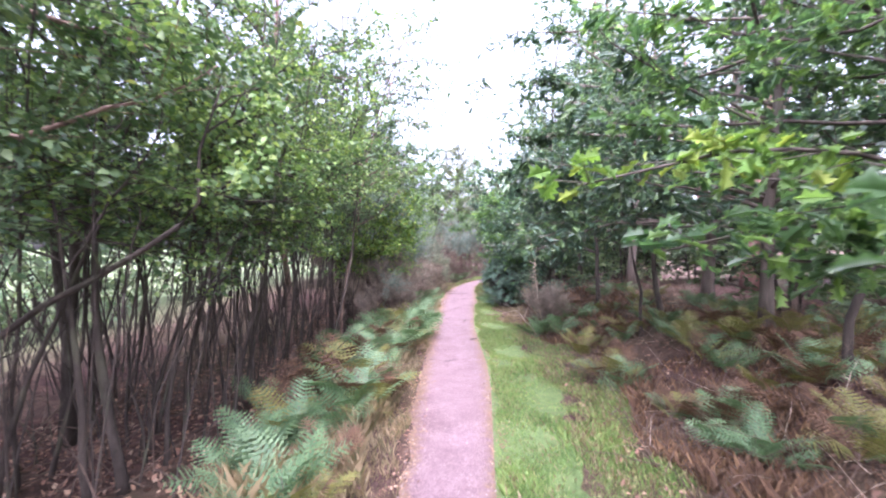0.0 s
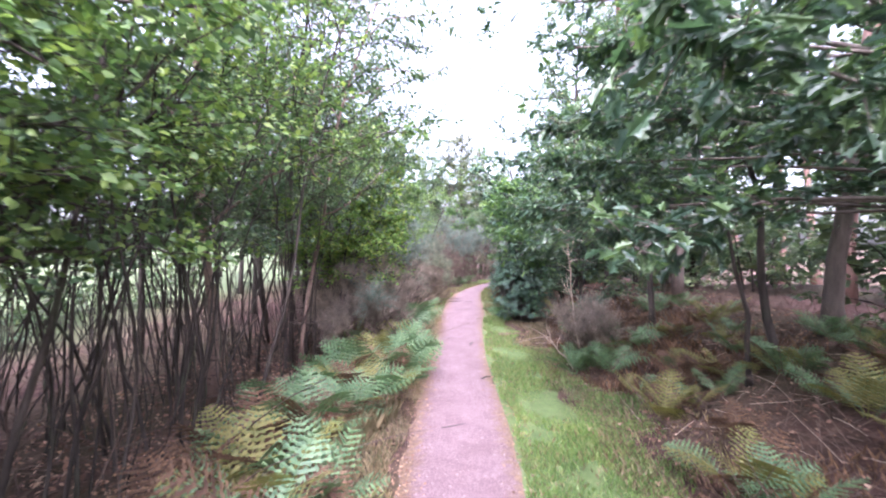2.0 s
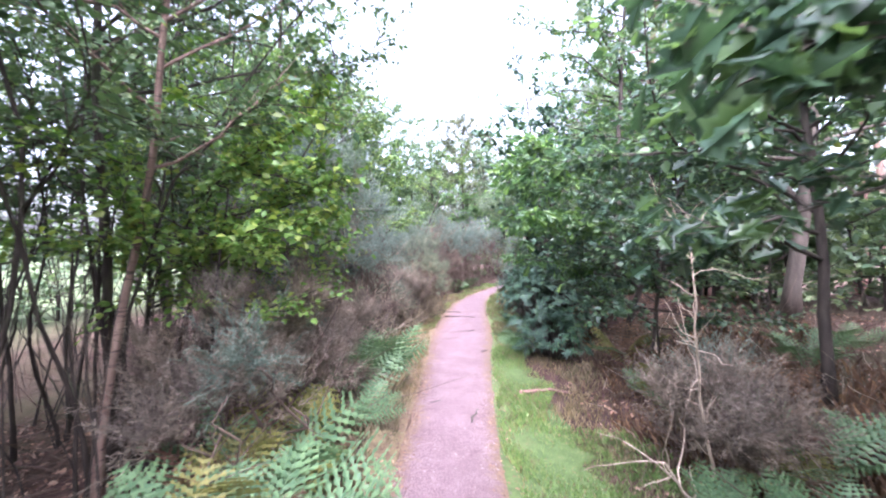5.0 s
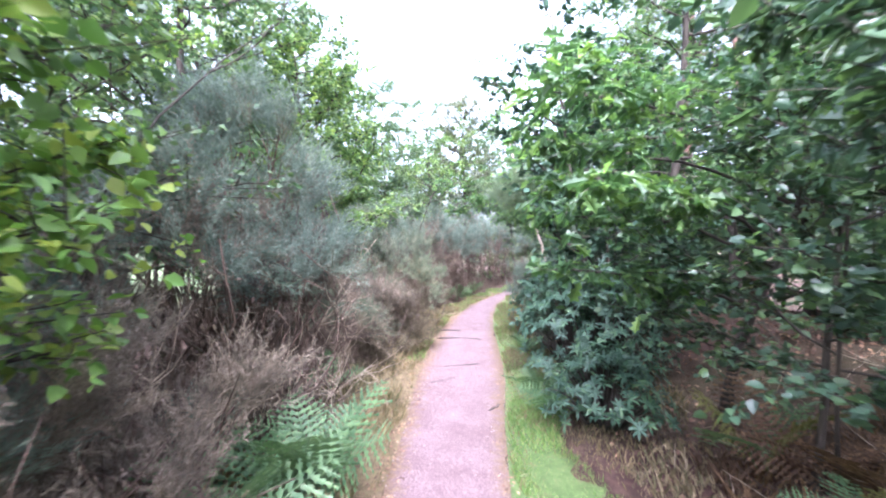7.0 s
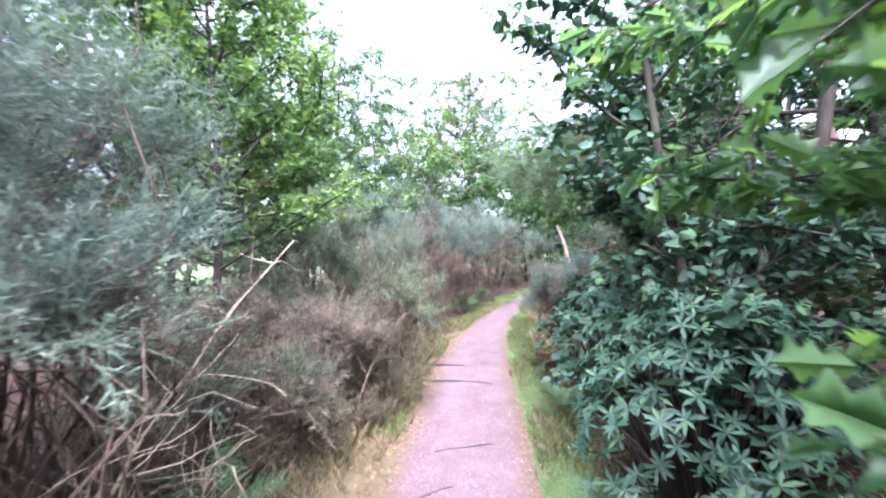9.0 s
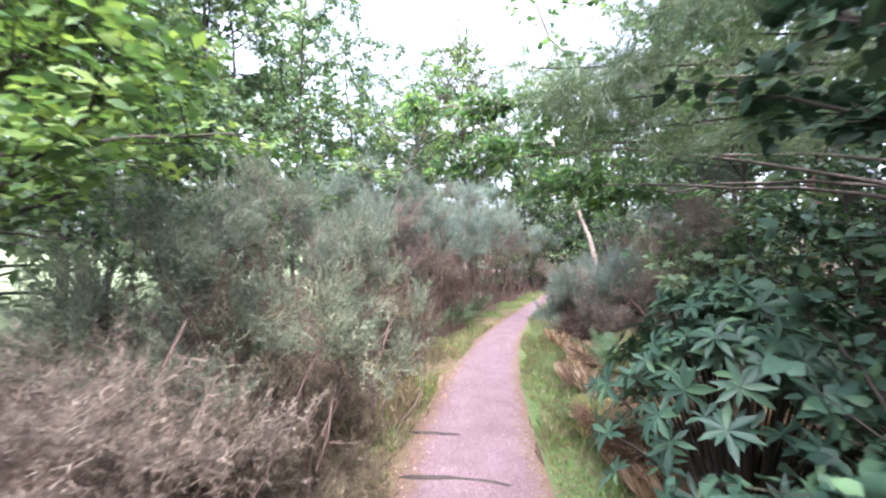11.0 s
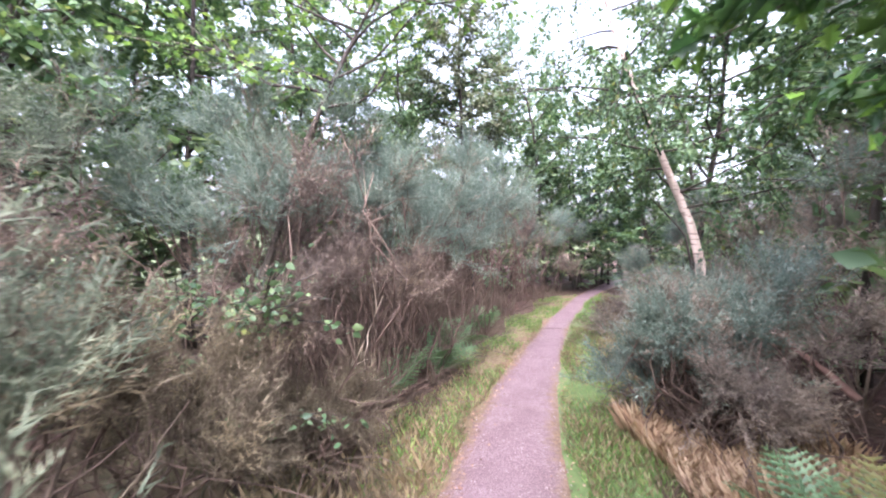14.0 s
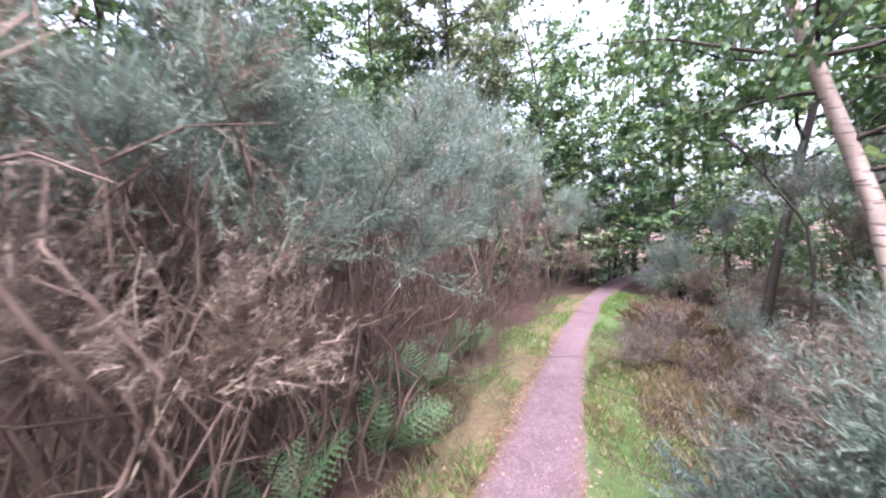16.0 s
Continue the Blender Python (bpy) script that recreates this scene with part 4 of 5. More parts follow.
tree("pine_tree", (4.6, 14.4), 206, 6.5, 0.09, 2.2, 3.3, 18, 11, 6, NEEDLES, 0.24, M_PINE, M_BARK, "young pine with long grey-green needles over the path", "tree", toward=2.9, twig_len=0.4, rise=-0.01, droop=0.1, flat=1.0,
     boughs=[(1.2, 15.3, 2.5), (1.0, 15.2, 2.7), (1.6, 15.3, 2.35), (2.2, 16.1, 2.4), (1.9, 14.8, 2.7), (1.5, 14.7, 2.9)], bough_twigs=16)


def rhododendron(at, seed, radius, height, whorls, label, leaf=1.0):
    """A rhododendron: stems that end in whorls of long leathery leaves, each leaf a part."""
    rng = np.random.default_rng(seed)
    base = np.array(on_land(*at))
    ob = thing("rhododendron", Matrix.Translation(base), label, "shrub", "rhododendrons")
    rest = Geo()
    one = Geo()
    one.add(*LONG)
    shared = one.mesh("leaf", M_RHODO_LEAF)
    count = 0
    for i in range(whorls):
        a, q = rng.uniform(0, 6.28), rng.uniform(0.25, 1) ** 0.5
        el = rng.uniform(0.08, 1.0)
        p = np.array([math.cos(a) * radius * q * math.cos(el * 1.4), math.sin(a) * radius * q * math.cos(el * 1.4), height * (0.12 + 0.88 * math.sin(el * 1.5)) * rng.uniform(0.75, 1.0)])
        if not free((p + base)[None], 0.72, 0.0, 3.0)[0]:
            continue
        s = np.linspace(0, 1, 5)[:, None]
        st = p * (0.25, 0.25, 0) + (p - p * (0.25, 0.25, 0)) * s + np.array([0, 0, 0.1]) * np.sin(s * 3.1)
        if i % 3 == 0:
            wood = Geo()
            wood.tube(st, np.linspace(0.014, 0.004, 5), 4)
            part("stem", wood, M_BARK, ob)
        n = rng.integers(6, 10)
        axis = np.array([p[0], p[1], 0.7 * radius]) + rng.normal(0, 0.2, 3)
        axis /= np.linalg.norm(axis)
        u = np.cross(axis, (0.3, 0.1, 1.0))
        u /= np.linalg.norm(u)
        w = np.cross(axis, u)
        for j in range(n):
            b = j * 6.283 / n + rng.normal(0, 0.15)
            f = (u * math.cos(b) + w * math.sin(b)) + axis * rng.uniform(-0.15, 0.45)
            size = leaf * rng.uniform(0.06, 0.105)
            if count < 300 and base[0] + p[0] < at[0] + 0.3:
                f = f / np.linalg.norm(f)
                x = np.cross(f, axis)
                x /= np.linalg.norm(x)
                z = np.cross(x, f)
                lf = new("leaf", shared)
                lf.parent = ob
                lf.matrix_basis = Matrix([[x[0] * size, f[0] * size, z[0] * size, p[0]], [x[1] * size, f[1] * size, z[1] * size, p[1]], [x[2] * size, f[2] * size, z[2] * size, p[2]], [0, 0, 0, 1]])
                count += 1
            else:
                rest.scatter(LONG, [p], [f], [axis], [size])
    if rest.n:
        tagged(part("foliage", rest, M_RHODO_LEAF, ob), kind="stuff")
    return ob


rhododendron((1.95, 12.9), 211, 0.95, 1.45, 760, "glossy rhododendron with whorls of long leaves beside the path")
rhododendron((1.75, 11.9), 212, 0.62, 0.75, 260, "low rhododendron with whorls of leathery leaves on the verge")
rhododendron((2.15, 15.1), 213, 0.95, 1.45, 330, "large-leaved rhododendron below the pine", 1.55)

tree("oak_tree", (5.3, 3.9), 222, 7.0, 0.1, 2.0, 2.9, 38, 16, 18, OVATE, 0.1, M_OAK_LEAF, M_BARK_OAK, "oak with dark green leaves behind the bank", "tree", "oaks", twig_len=0.5)
SAP = "young oak with lobed green leaves leaning out over the bank"
tree("oak_sapling", (3.3, 2.1), 207, 4.6, 0.055, 1.5, 2.7, 40, 16, 14, OAK, 0.12, M_OAK_FRESH, M_BARK, SAP, "tree", "young oaks", toward=2.95, twig_len=0.45,
     boughs=[(0.55, 1.75, 1.92), (0.95, 1.85, 1.65), (1.3, 2.4, 2.1), (1.5, 2.0, 1.6), (1.2, 2.9, 2.5)], bough_twigs=14, young=M_BRIGHT_LEAF)
tree("oak_sapling", (2.7, 11.7), 216, 5.0, 0.05, 2.0, 1.7, 24, 11, 12, OAK, 0.12, M_OAK_FRESH, M_BARK, SAP, "tree", "young oaks", toward=3.4, twig_len=0.45, crook=0.1,
     boughs=[(1.12, 10.75, 1.5), (1.05, 10.9, 2.1), (1.05, 11.2, 2.45), (1.1, 10.2, 2.0), (0.95, 10.5, 2.55), (1.2, 11.6, 1.9), (1.2, 12.2, 2.6), (1.3, 11.0, 2.9)])
tree("oak_sapling", (3.1, 6.9), 208, 4.6, 0.05, 1.7, 1.5, 44, 12, 12, OVATE, 0.085, M_OAK_LEAF, M_BARK, "dark leafy young oak above the bracken", "tree", "young oaks", stems=2, twig_len=0.4, crook=0.11)
tree("oak_sapling", (3.3, 9.1), 210, 5.2, 0.05, 1.5, 1.8, 44, 12, 13, OVATE, 0.09, M_OAK_LEAF, M_BARK, SAP, "tree", "young oaks", toward=3.3, twig_len=0.45, boughs=[(1.35, 8.9, 2.0), (1.5, 8.6, 1.75), (1.4, 9.4, 2.4), (1.8, 9.6, 2.0)], bough_leaf=OAK)
tree("oak_tree", (4.0, 15.5), 217, 5.2, 0.06, 2.45, 3.2, 38, 16, 13, OAK, 0.11, M_OAK_FRESH, M_BARK_OAK, OAK_LABEL, "tree", "oaks", toward=3.3, twig_len=0.5,
     boughs=[(0.5, 16.8, 2.4), (1.5, 17.2, 2.25), (0.9, 17.0, 2.65), (1.8, 17.2, 2.4), (2.1, 17.4, 2.1), (0.8, 16.3, 2.8), (0.2, 16.6, 2.9), (1.4, 16.6, 2.75)])
tree("oak_sapling", (4.2, 16.5), 218, 3.9, 0.05, 0.8, 1.2, 60, 12, 16, OVATE, 0.075, M_OAK_LEAF, M_BARK, "dense leafy young oak behind the rhododendron", "tree", "young oaks", stems=3, twig_len=0.4, crook=0.1)
tree("oak_sapling", (4.6, 18.3), 219, 4.4, 0.05, 2.5, 3.0, 34, 16, 16, OVATE, 0.085, M_OAK_LEAF, M_BARK, SAP, "tree", "young oaks", toward=3.6, twig_len=0.45)
tree("oak_sapling", (3.7, 3.9), 220, 4.2, 0.045, 1.6, 1.5, 36, 10, 13, OVATE, 0.085, M_OAK_LEAF, M_BARK, SAP, "tree", "young oaks", twig_len=0.4, crook=0.1)
tree("birch_sapling", (-0.7, 18.75), 215, 1.35, 0.012, 0.75, 1.0, 16, 6, 9, OVATE, 0.05, M_BIRCH_LEAF, M_BARK, "small sapling with pale rounded leaves in the gorse", "sapling", toward=-0.3, twig_len=0.25, boughs=[(0.12, 18.15, 1.3), (0.0, 18.25, 1.42), (-0.2, 18.3, 1.2), (0.05, 18.4, 1.12)], bough_twigs=6)

# ---- gorse ----
G_BROWN, G_MIX, G_BLUE = "gorse bush gone mostly brown and dead", "gorse bush with blue-green tips and brown dead inside", "tall gorse bush with dense blue-green spiny shoots"
hedge = [
    # x, y, radius, height, dead, label
    (-1.35, 8.6, 0.55, 1.55, 0.95, G_BROWN), (-1.15, 10.1, 0.45, 1.35, 0.95, G_BROWN), (-1.3, 9.3, 0.5, 1.2, 0.95, G_BROWN), (-1.0, 11.5, 0.4, 2.1, 0.7, G_BROWN), (-1.65, 10.9, 0.65, 2.2, 0.95, G_BROWN), (-1.6, 11.9, 0.85, 3.2, 0.35, G_BLUE), (-2.7, 11.9, 0.9, 2.6, 0.6, G_MIX),
    (-1.35, 13.2, 0.7, 1.3, 0.5, G_MIX), (-0.85, 14.9, 0.75, 1.6, 0.5, G_MIX), (-0.95, 14.1, 0.6, 1.45, 0.97, G_BROWN), (-0.55, 16.4, 0.7, 1.75, 0.6, G_MIX), (-1.7, 16.0, 0.9, 2.3, 0.4, G_MIX), (-0.85, 17.8, 0.7, 1.45, 0.7, G_MIX),
    (-1.8, 17.9, 0.9, 2.7, 0.3, G_BLUE), (-1.15, 19.6, 1.05, 3.1, 0.3, G_BLUE), (-0.35, 19.5, 0.75, 2.7, 0.6, G_BROWN), (0.1, 20.9, 0.85, 2.6, 0.35, G_MIX), (-0.9, 21.6, 1.1, 3.0, 0.3, G_BLUE),
    (0.8, 22.7, 0.9, 2.9, 0.3, G_BLUE), (1.3, 24.4, 1.0, 3.1, 0.25, G_BLUE), (2.2, 26.0, 0.95, 2.6, 0.4, G_MIX), (0.2, 24.2, 1.2, 3.2, 0.25, G_BLUE), (3.2, 27.7, 0.9, 2.2, 0.5, G_MIX),
    (2.95, 19.35, 0.65, 1.5, 0.7, G_BROWN), (3.6, 20.6, 0.75, 1.4, 0.5, G_MIX), (2.7, 19.3, 0.5, 1.3, 0.7, G_BROWN), (2.5, 19.55, 0.4, 1.2, 0.4, G_MIX), (2.85, 16.6, 0.5, 0.9, 0.45, G_MIX), (4.2, 19.5, 0.95, 2.9, 0.75, G_BROWN), (3.7, 22.4, 0.7, 1.0, 0.5, G_MIX), (4.9, 24.6, 0.9, 1.6, 0.5, G_MIX), (5.0, 21.6, 1.1, 2.5, 0.5, G_MIX),
    (2.05, 8.55, 0.35, 0.75, 0.97, G_BROWN),
]
for i, (x, y, r, h, dead, label) in enumerate(hedge):
    back = y > 22 or x < float(left_edge(y)) - 1.75 or x > float(right_edge(y)) + 2.2
    live = M_GORSE_OLIVE if 13 < y < 18.9 and x < 1 else M_GORSE
    gone = M_GORSE_GREY if (x > 2.2 and y > 16) or y < 11.5 or 13.9 < y < 14.2 else M_GORSE_STRAW if 14 < y < 18 and x > -1 else M_GORSE_DEAD
    gorse((x, y), 300 + i, r, h, label, dead=dead, length=0.32 if back else 0.26, bare=0.64 if 10.5 < y < 12.8 and h > 1.4 else 0.44 if h > 2.3 else 0.32 if h > 1.4 else 0.15, mats=(live, gone), thick=0.65 if back else 1.7 if h > 2.6 else 1.4)
sticks("gorse_brushwood", "bare crooked brown stems inside the gorse hedge", 700, 37, beside(0.75, 2.4, 18.6, 25, -1), 0.6, 1.7, 0.005, M_TWIG, 0.0, 1.6)
sticks("gorse_brushwood", "bare crooked brown stems inside the dead gorse", 420, 38, beside(1.0, 2.2, 10, 13.5, -1), 0.6, 1.5, 0.007, M_TWIG, 0.0, 1.6)
STRAW = (M_GORSE_STRAW, M_GORSE_STRAW)
for i, (x, y, r, h) in enumerate([(-0.45, 15.2, 0.5, 1.0), (-0.15, 18.7, 0.35, 0.8), (-0.65, 18.9, 0.4, 0.6), (-1.0, 9.5, 0.4, 0.5), (-0.8, 14.3, 0.45, 0.7), (-1.0, 13.7, 0.45, 0.55), (-0.5, 14.75, 0.4, 0.55)]):
    gorse((x, y), 340 + i, r, h, "low straw-yellow dead gorse at the foot of the hedge", dead=0.5, mats=STRAW, bare=0.1, length=0.2)

# ---- bracken ----
G, YB, BR = (M_FERN,), (M_FERN, M_FERN_YELLOW, M_FERN_YELLOW, M_FERN_BROWN), (M_FERN_BROWN,)
GREEN_L, MIX_L, BROWN_L = "green bracken with arching fronds", "bracken turning yellow and brown", "dead rust-brown bracken with collapsed fronds"
rng = random.Random(9)
beds = []
for y in np.arange(2.4, 8.8, 0.12):
    beds.append((float(left_edge(y)) - rng.uniform(0.35, 1.2), float(y), rng.uniform(0.5, 0.74) * (0.68 if y < 4.2 else 1.0), rng.choice([G, G, YB, YB, BR])))
beds += [(-0.85, 8.2, 0.85, G), (-0.75, 7.7, 0.8, G), (-0.55, 10.7, 0.85, G), (-0.7, 10.3, 0.85, G), (-0.85, 9.9, 0.75, G), (-0.6, 11.1, 0.6, G), (-0.6, 9.4, 0.55, G), (-1.3, 12.4, 0.6, G), (-1.0, 12.9, 0.5, G), (0.15, 20.2, 0.5, G), (0.5, 20.9, 0.55, G), (0.75, 21.9, 0.55, G), (1.1, 22.9, 0.55, G),
         (1.4, 12.0, 0.5, G), (1.35, 12.7, 0.5, G), (2.1, 15.9, 0.42, YB), (2.15, 17.6, 0.6, YB), (2.5, 18.0, 0.6, G), (1.5, 14.55, 0.42, G), (1.75, 16.0, 0.5, BR), (1.85, 15.95, 0.5, YB), (2.75, 17.0, 0.5, G), (2.6, 16.4, 0.45, YB), (3.6, 23.8, 0.6, BR), (3.9, 24.0, 0.65, BR), (4.2, 23.8, 0.6, BR), (1.7, 7.9, 0.5, G), (2.1, 7.7, 0.55, G), (2.5, 8.3, 0.6, G),
         (2.65, 17.85, 0.62, YB), (2.9, 17.6, 0.66, G), (1.7, 15.7, 0.5, BR), (1.85, 15.6, 0.45, BR), (1.65, 16.2, 0.4, YB), (2.45, 10.9, 0.7, YB), (2.6, 10.5, 0.6, BR), (2.9, 9.4, 0.6, BR), (-1.6, 2.0, 0.4, G), (-1.9, 4.4, 0.4, G), (-1.5, 5.5, 0.45, G)]
for i in range(40):
    y = rng.uniform(3.2, 10.5)
    beds.append((float(right_edge(y)) + rng.uniform(1.5, 3.8), y, rng.uniform(0.3, 0.46), rng.choice([YB, BR, BR, YB] if y < 5.5 else [G, YB, BR, YB])))
for i in range(46):
    y = rng.uniform(2.6, 7.0)
    beds.append((float(right_edge(y)) + rng.uniform(1.25, 4.4), y, rng.uniform(0.3, 0.5), rng.choice([YB, YB, BR, G])))
for i, (x, y, s, mats) in enumerate(beds):
    fern((x, y), 400 + i, s, GREEN_L if mats is G else BROWN_L if mats is BR else MIX_L, 8, mats)


def dead_branch(pts, r, label, twigs, seed, wood=M_DEADWOOD):
    rng = np.random.default_rng(seed)
    pts = np.array(pts, float)
    t = np.linspace(0, 1, 12)
    p = along(pts, t) + np.cumsum(rng.normal(0, 0.008, (12, 3)), 0)
    ob = thing("dead_branch", Matrix.Translation(p[0]), label, "branch")
    p = p - p[0]
    g = Geo()
    g.tube(p, r * (1 - 0.75 * t), 6)
    part("stick", g, wood, ob, smooth=True)
    for i in range(twigs):
        q = along(p, rng.uniform(0.1, 1))
        w = (p[-1] - p[0]) / np.linalg.norm(p[-1]) + rng.normal(0, 0.7, 3)
        l = line(rng, q, w, rng.uniform(0.2, 0.55), 6, 0.02, 0.3)
        tw = Geo()
        tw.tube(l, r * 0.35 * np.linspace(1, 0.3, 6), 4)
        part("twig", tw, wood, ob)


PALE = "bare pale dead branch leaning out of the gorse"
dead_branch([(-1.15, 11.7, 0.05), (-0.9, 12.1, 0.9), (-0.44, 12.64, 1.72)], 0.012, PALE, 14, 1)
dead_branch([(-0.95, 12.0, 0.02), (-0.95, 11.8, 0.6), (-0.7, 11.7, 1.0)], 0.012, PALE, 16, 2)
dead_branch([(-0.75, 12.3, 0.02), (-0.7, 12.0, 0.35), (-0.4, 11.9, 0.55)], 0.011, PALE, 16, 3)
dead_branch([(-1.25, 11.6, 0.02), (-1.1, 11.3, 0.45), (-0.9, 11.1, 0.75)], 0.012, PALE, 14, 8)
dead_branch([(-0.8, 11.9, 0.02), (-0.6, 11.5, 0.4), (-0.55, 11.2, 0.5)], 0.010, PALE, 14, 9)
dead_branch([(1.95, 8.4, 0.1), (1.8, 8.4, 0.9), (1.72, 8.35, 1.75)], 0.011, "bare pale dead shrub standing among the bracken", 26, 4)
dead_branch([(1.75, 8.1, 0.05), (1.55, 8.0, 0.3), (1.4, 7.9, 0.55)], 0.014, "pale broken sticks lying on the bank", 8, 5)
dead_branch([(3.35, 18.9, 0.55), (3.1, 19.3, 0.9), (2.85, 19.8, 1.1)], 0.03, "reddish broken log leaning in the scrub", 3, 6, M_BARK_PINE)
dead_branch([(-0.25, 19.3, 0.05), (-0.1, 19.2, 0.5), (0.2, 19.4, 1.2)], 0.014, PALE, 10, 7)

dead_branch([(-3.7, 2.6, 0.0), (-2.69, 2.6, 1.18), (-2.0, 2.6, 1.55), (-1.49, 2.6, 1.9), (-1.46, 2.6, 2.24), (-1.32, 2.6, 2.69)], 0.026, "dark bent branch arching through the thicket", 10, 11, M_BARK)
dead_branch([(3.5, 21.0, 0.1), (3.37, 21.0, 1.56), (3.1, 21.0, 1.85), (2.81, 21.0, 2.18)], 0.016, "dark bare branch slanting under the birch", 6, 12, M_BARK)
dead_branch([(1.0, 10.35, 0.03), (1.25, 10.4, 0.05), (1.5, 10.3, 0.04)], 0.03, "rust-red strip of fallen bark on the grass", 0, 13, M_BARK_PINE)
dead_branch([(-1.5, 10.4, 0.0), (-1.2, 10.2, 0.7), (-1.05, 10.0, 1.1)], 0.012, PALE, 14, 14)

for k, (x, y, dx, dy, h) in enumerate([(-1.1, 11.5, 0.35, -0.5, 0.95), (-1.0, 11.9, 0.5, -0.35, 1.25), (-1.2, 11.2, 0.3, -0.6, 0.7), (-0.9, 12.2, 0.35, -0.1, 0.8), (-1.3, 10.9, 0.4, -0.4, 0.9)]):
    dead_branch([(x, y, 0.02), (x + 0.45 * dx, y + 0.4 * dy, 0.6 * h), (x + dx, y + dy, h)], 0.008, PALE, 24, 20 + k)

# leaning birch beside the bend
def leaning_birch():
    rng = np.random.default_rng(77)
    ob = thing("birch_tree", Matrix.Translation(on_land(2.9, 19.9)), "leaning birch with a bare pale trunk and hanging leaves", "tree", "birches")
    g, cr, fine = Geo(), Geo(), Geo()
    pts = np.array([(0.05, 0.1, -0.05), (0.08, 0.12, 0.8), (0.06, 0.15, 1.4), (0.0, 0.22, 1.75), (-0.2, 0.3, 2.3), (-0.44, 0.4, 3.0), (-0.62, 0.55, 3.7), (-0.9, 0.7, 5.0)])
    t = np.linspace(0, 1, 22)
    p = along(pts, t)
    g.tube(p, 0.055 * (1 - 0.7 * t), 8)
    part("trunk", g, M_BARK_PALE, ob, smooth=True)
    tw = []
    for i in range(28):
        q = along(p, rng.uniform(0.42, 1))
        a = i * 2.4
        l = line(rng, q, (math.cos(a), math.sin(a), 0.3), rng.uniform(0.6, 1.5), 7, -0.05, 0.12)
        br = Geo()
        br.tube(l, 0.012 * np.linspace(1, 0.2, 7), 4)
        for j in range(10):
            s = along(l, rng.uniform(0.2, 1))
            e = s + rng.normal(0, 0.2, 3) + (0, 0, -0.22)
            tw.append((s, e))
            fine.tube(np.array([s, e]), np.array([0.004, 0.002]), 3)
        part("limb", br, M_BARK, ob)
    pos, fwd, up, sz = leaf_spray(rng, cr, tw, OVATE, 0.042, 22, 0.8, 0.6)
    cr.scatter(OVATE, pos, fwd, up, sz)
    tagged(part("twigwork", fine, M_BARK, ob), kind="stuff")
    part("crown", cr, M_BIRCH_LEAF, ob)


leaning_birch()

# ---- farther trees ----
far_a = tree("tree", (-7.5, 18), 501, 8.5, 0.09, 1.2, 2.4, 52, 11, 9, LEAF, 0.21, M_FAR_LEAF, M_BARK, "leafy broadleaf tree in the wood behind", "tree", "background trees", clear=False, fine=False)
far_b = tree("tree", (-9.5, 10), 502, 7.5, 0.08, 1.3, 2.1, 46, 11, 15, LEAF, 0.2, M_BIRCH_LEAF, M_BARK, "slender leafy tree in the wood behind", "tree", "background trees", clear=False, fine=False)
far_c = tree("tree", (1.2, 27.0), 503, 8.0, 0.08, 2.6, 1.6, 54, 16, 36, LEAF, 0.085, M_GREY_LEAF, M_BARK, "tall grey-green tree rising behind the gorse", "tree", "background trees", clear=False, fine=False, droop=0.6, top=0.45, rise=0.06)
far_p = tree("pine_tree", (17, 22), 504, 15, 0.2, 6.5, 2.6, 22, 8, 4, FAR_NEEDLES, 0.6, M_PINE, M_BARK_PINE, "tall pine with a bare pinkish trunk", "tree", "pines", clear=False, fine=False, twig_len=0.7)
tree("holly_bush", (5.4, 29.2), 506, 4.0, 0.05, 0.3, 1.5, 40, 10, 14, LEAF, 0.12, M_RHODO_LEAF, M_BARK, "dark evergreen bush where the path bends away", "shrub", stems=3)
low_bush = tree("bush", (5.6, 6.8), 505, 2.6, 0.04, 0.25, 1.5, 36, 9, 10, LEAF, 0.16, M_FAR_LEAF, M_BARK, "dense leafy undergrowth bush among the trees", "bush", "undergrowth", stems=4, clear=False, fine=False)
rng = random.Random(12)
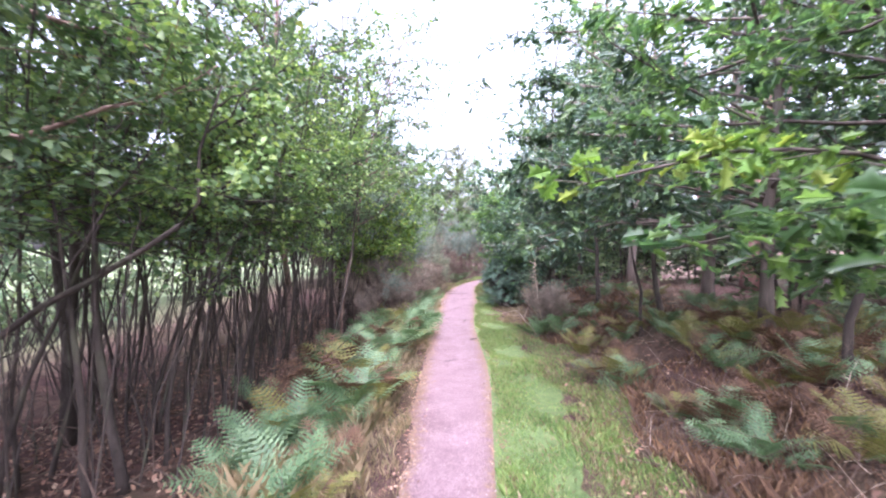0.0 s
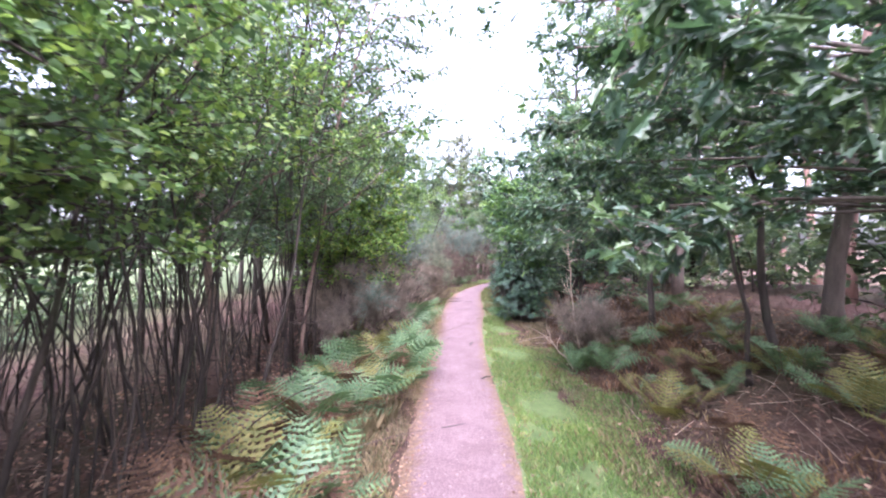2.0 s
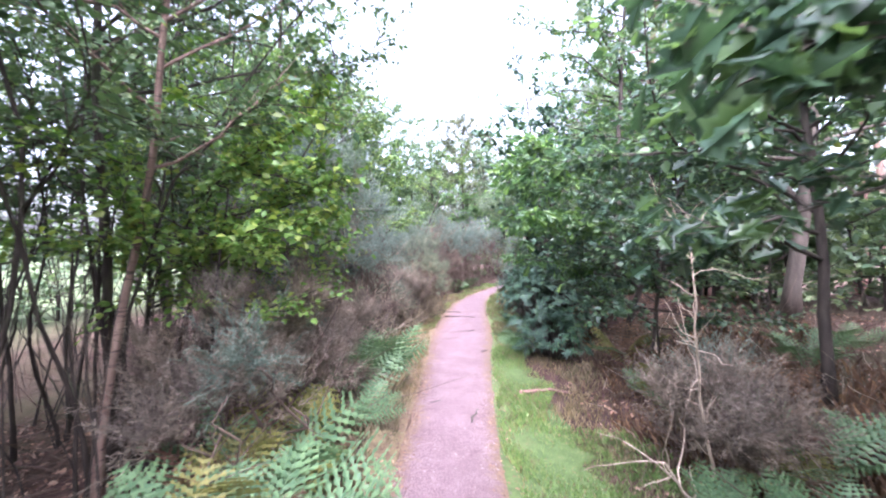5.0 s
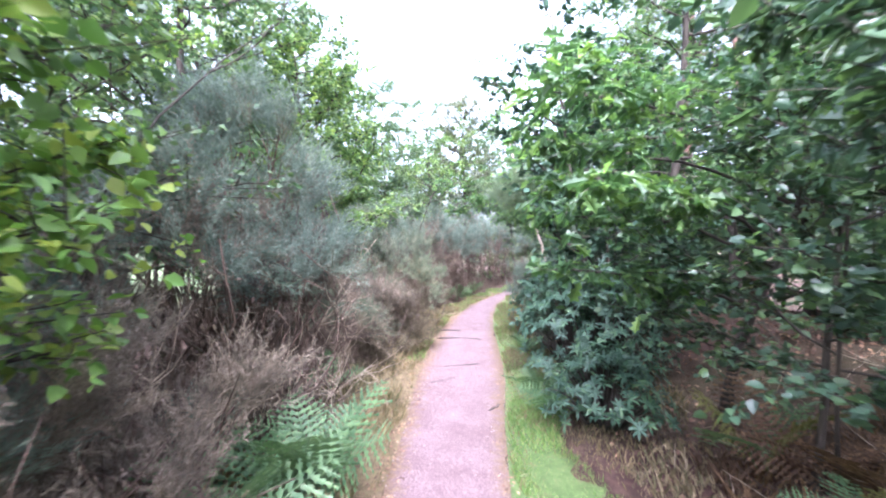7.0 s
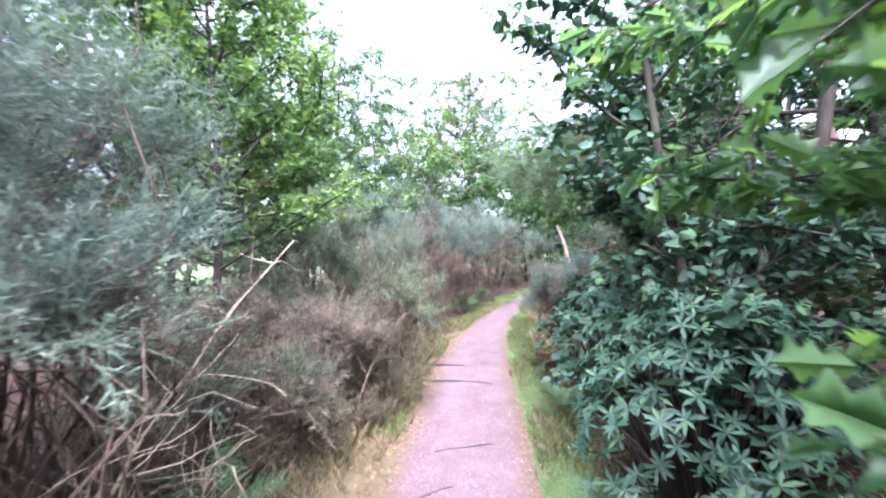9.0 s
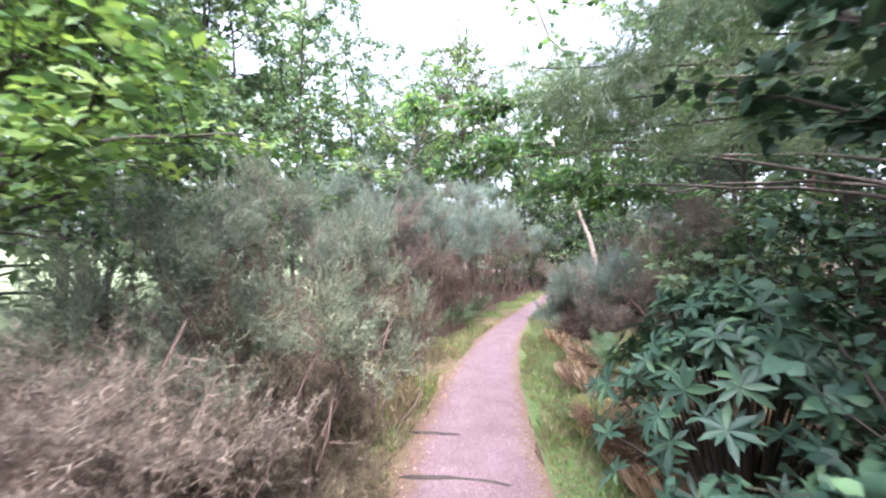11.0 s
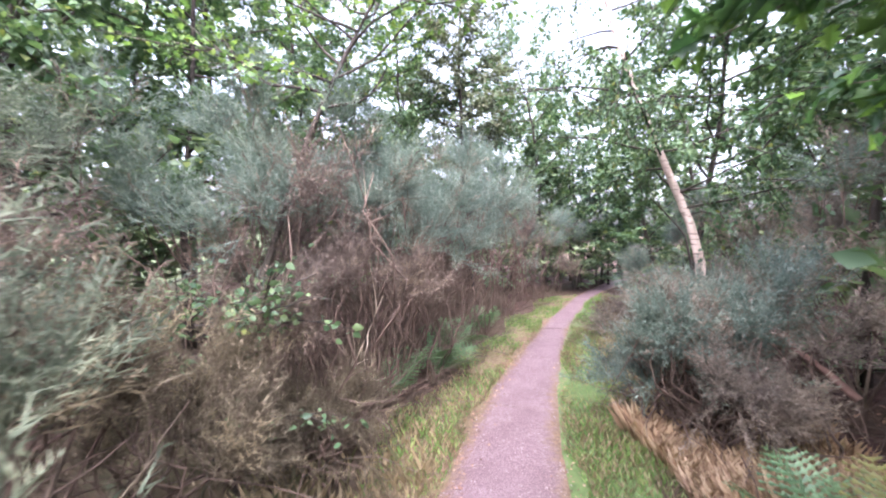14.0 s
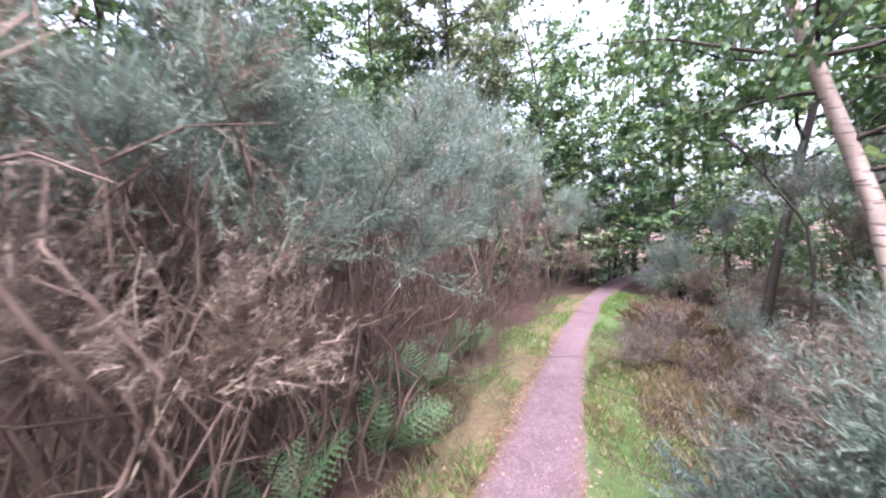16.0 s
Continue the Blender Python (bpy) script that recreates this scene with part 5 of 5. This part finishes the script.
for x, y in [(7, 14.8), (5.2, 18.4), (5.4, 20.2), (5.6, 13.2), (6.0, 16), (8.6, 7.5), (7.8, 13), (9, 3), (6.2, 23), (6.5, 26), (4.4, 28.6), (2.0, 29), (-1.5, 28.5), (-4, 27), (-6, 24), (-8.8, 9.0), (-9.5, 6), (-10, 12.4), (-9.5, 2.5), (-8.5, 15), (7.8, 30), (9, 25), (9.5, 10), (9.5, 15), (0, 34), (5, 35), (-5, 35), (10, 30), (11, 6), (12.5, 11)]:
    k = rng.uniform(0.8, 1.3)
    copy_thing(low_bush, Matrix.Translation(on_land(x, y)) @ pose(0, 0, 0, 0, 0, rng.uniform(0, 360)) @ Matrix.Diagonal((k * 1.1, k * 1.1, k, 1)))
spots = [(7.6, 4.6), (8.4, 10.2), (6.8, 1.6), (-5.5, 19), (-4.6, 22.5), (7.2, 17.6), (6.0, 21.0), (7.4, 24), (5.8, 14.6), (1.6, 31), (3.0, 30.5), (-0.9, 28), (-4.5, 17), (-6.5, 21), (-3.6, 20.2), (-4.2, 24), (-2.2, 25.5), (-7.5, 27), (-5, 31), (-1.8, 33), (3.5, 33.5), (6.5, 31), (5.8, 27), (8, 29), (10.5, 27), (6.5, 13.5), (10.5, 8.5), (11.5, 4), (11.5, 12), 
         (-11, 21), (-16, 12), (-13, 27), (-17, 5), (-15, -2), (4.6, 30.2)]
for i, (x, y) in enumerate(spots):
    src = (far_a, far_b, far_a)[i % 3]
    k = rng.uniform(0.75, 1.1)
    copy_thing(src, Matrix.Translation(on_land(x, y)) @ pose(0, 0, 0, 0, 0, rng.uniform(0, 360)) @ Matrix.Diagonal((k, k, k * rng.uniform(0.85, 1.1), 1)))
for x, y in [(13, 19), (15.5, 25), (19, 17), (16, 13), (21, 22), (14, 8), (18, 6), (8, 5.8), (9.6, 8.8), (7.6, 10.6), (9, 3.2), (12, 10.5), (11, 1.5), (8.2, 19), (9.5, 21.5), (7.4, 21)]:
    copy_thing(far_p, Matrix.Translation(on_land(x, y)) @ pose(0, 0, 0, 0, 0, rng.uniform(0, 360)))
# behind the start: unseen trees, added to shade the first stretch of path
for x, y in [(-2.4, -2.2), (2.4, -2.4), (-2.8, -5.5), (2.6, -6.0), (-5.5, -3), (5.5, -3.5), (0.6, -10)]:
    copy_thing(far_a, Matrix.Translation(on_land(x, y)) @ pose(0, 0, 0, 0, 0, rng.uniform(0, 360)))
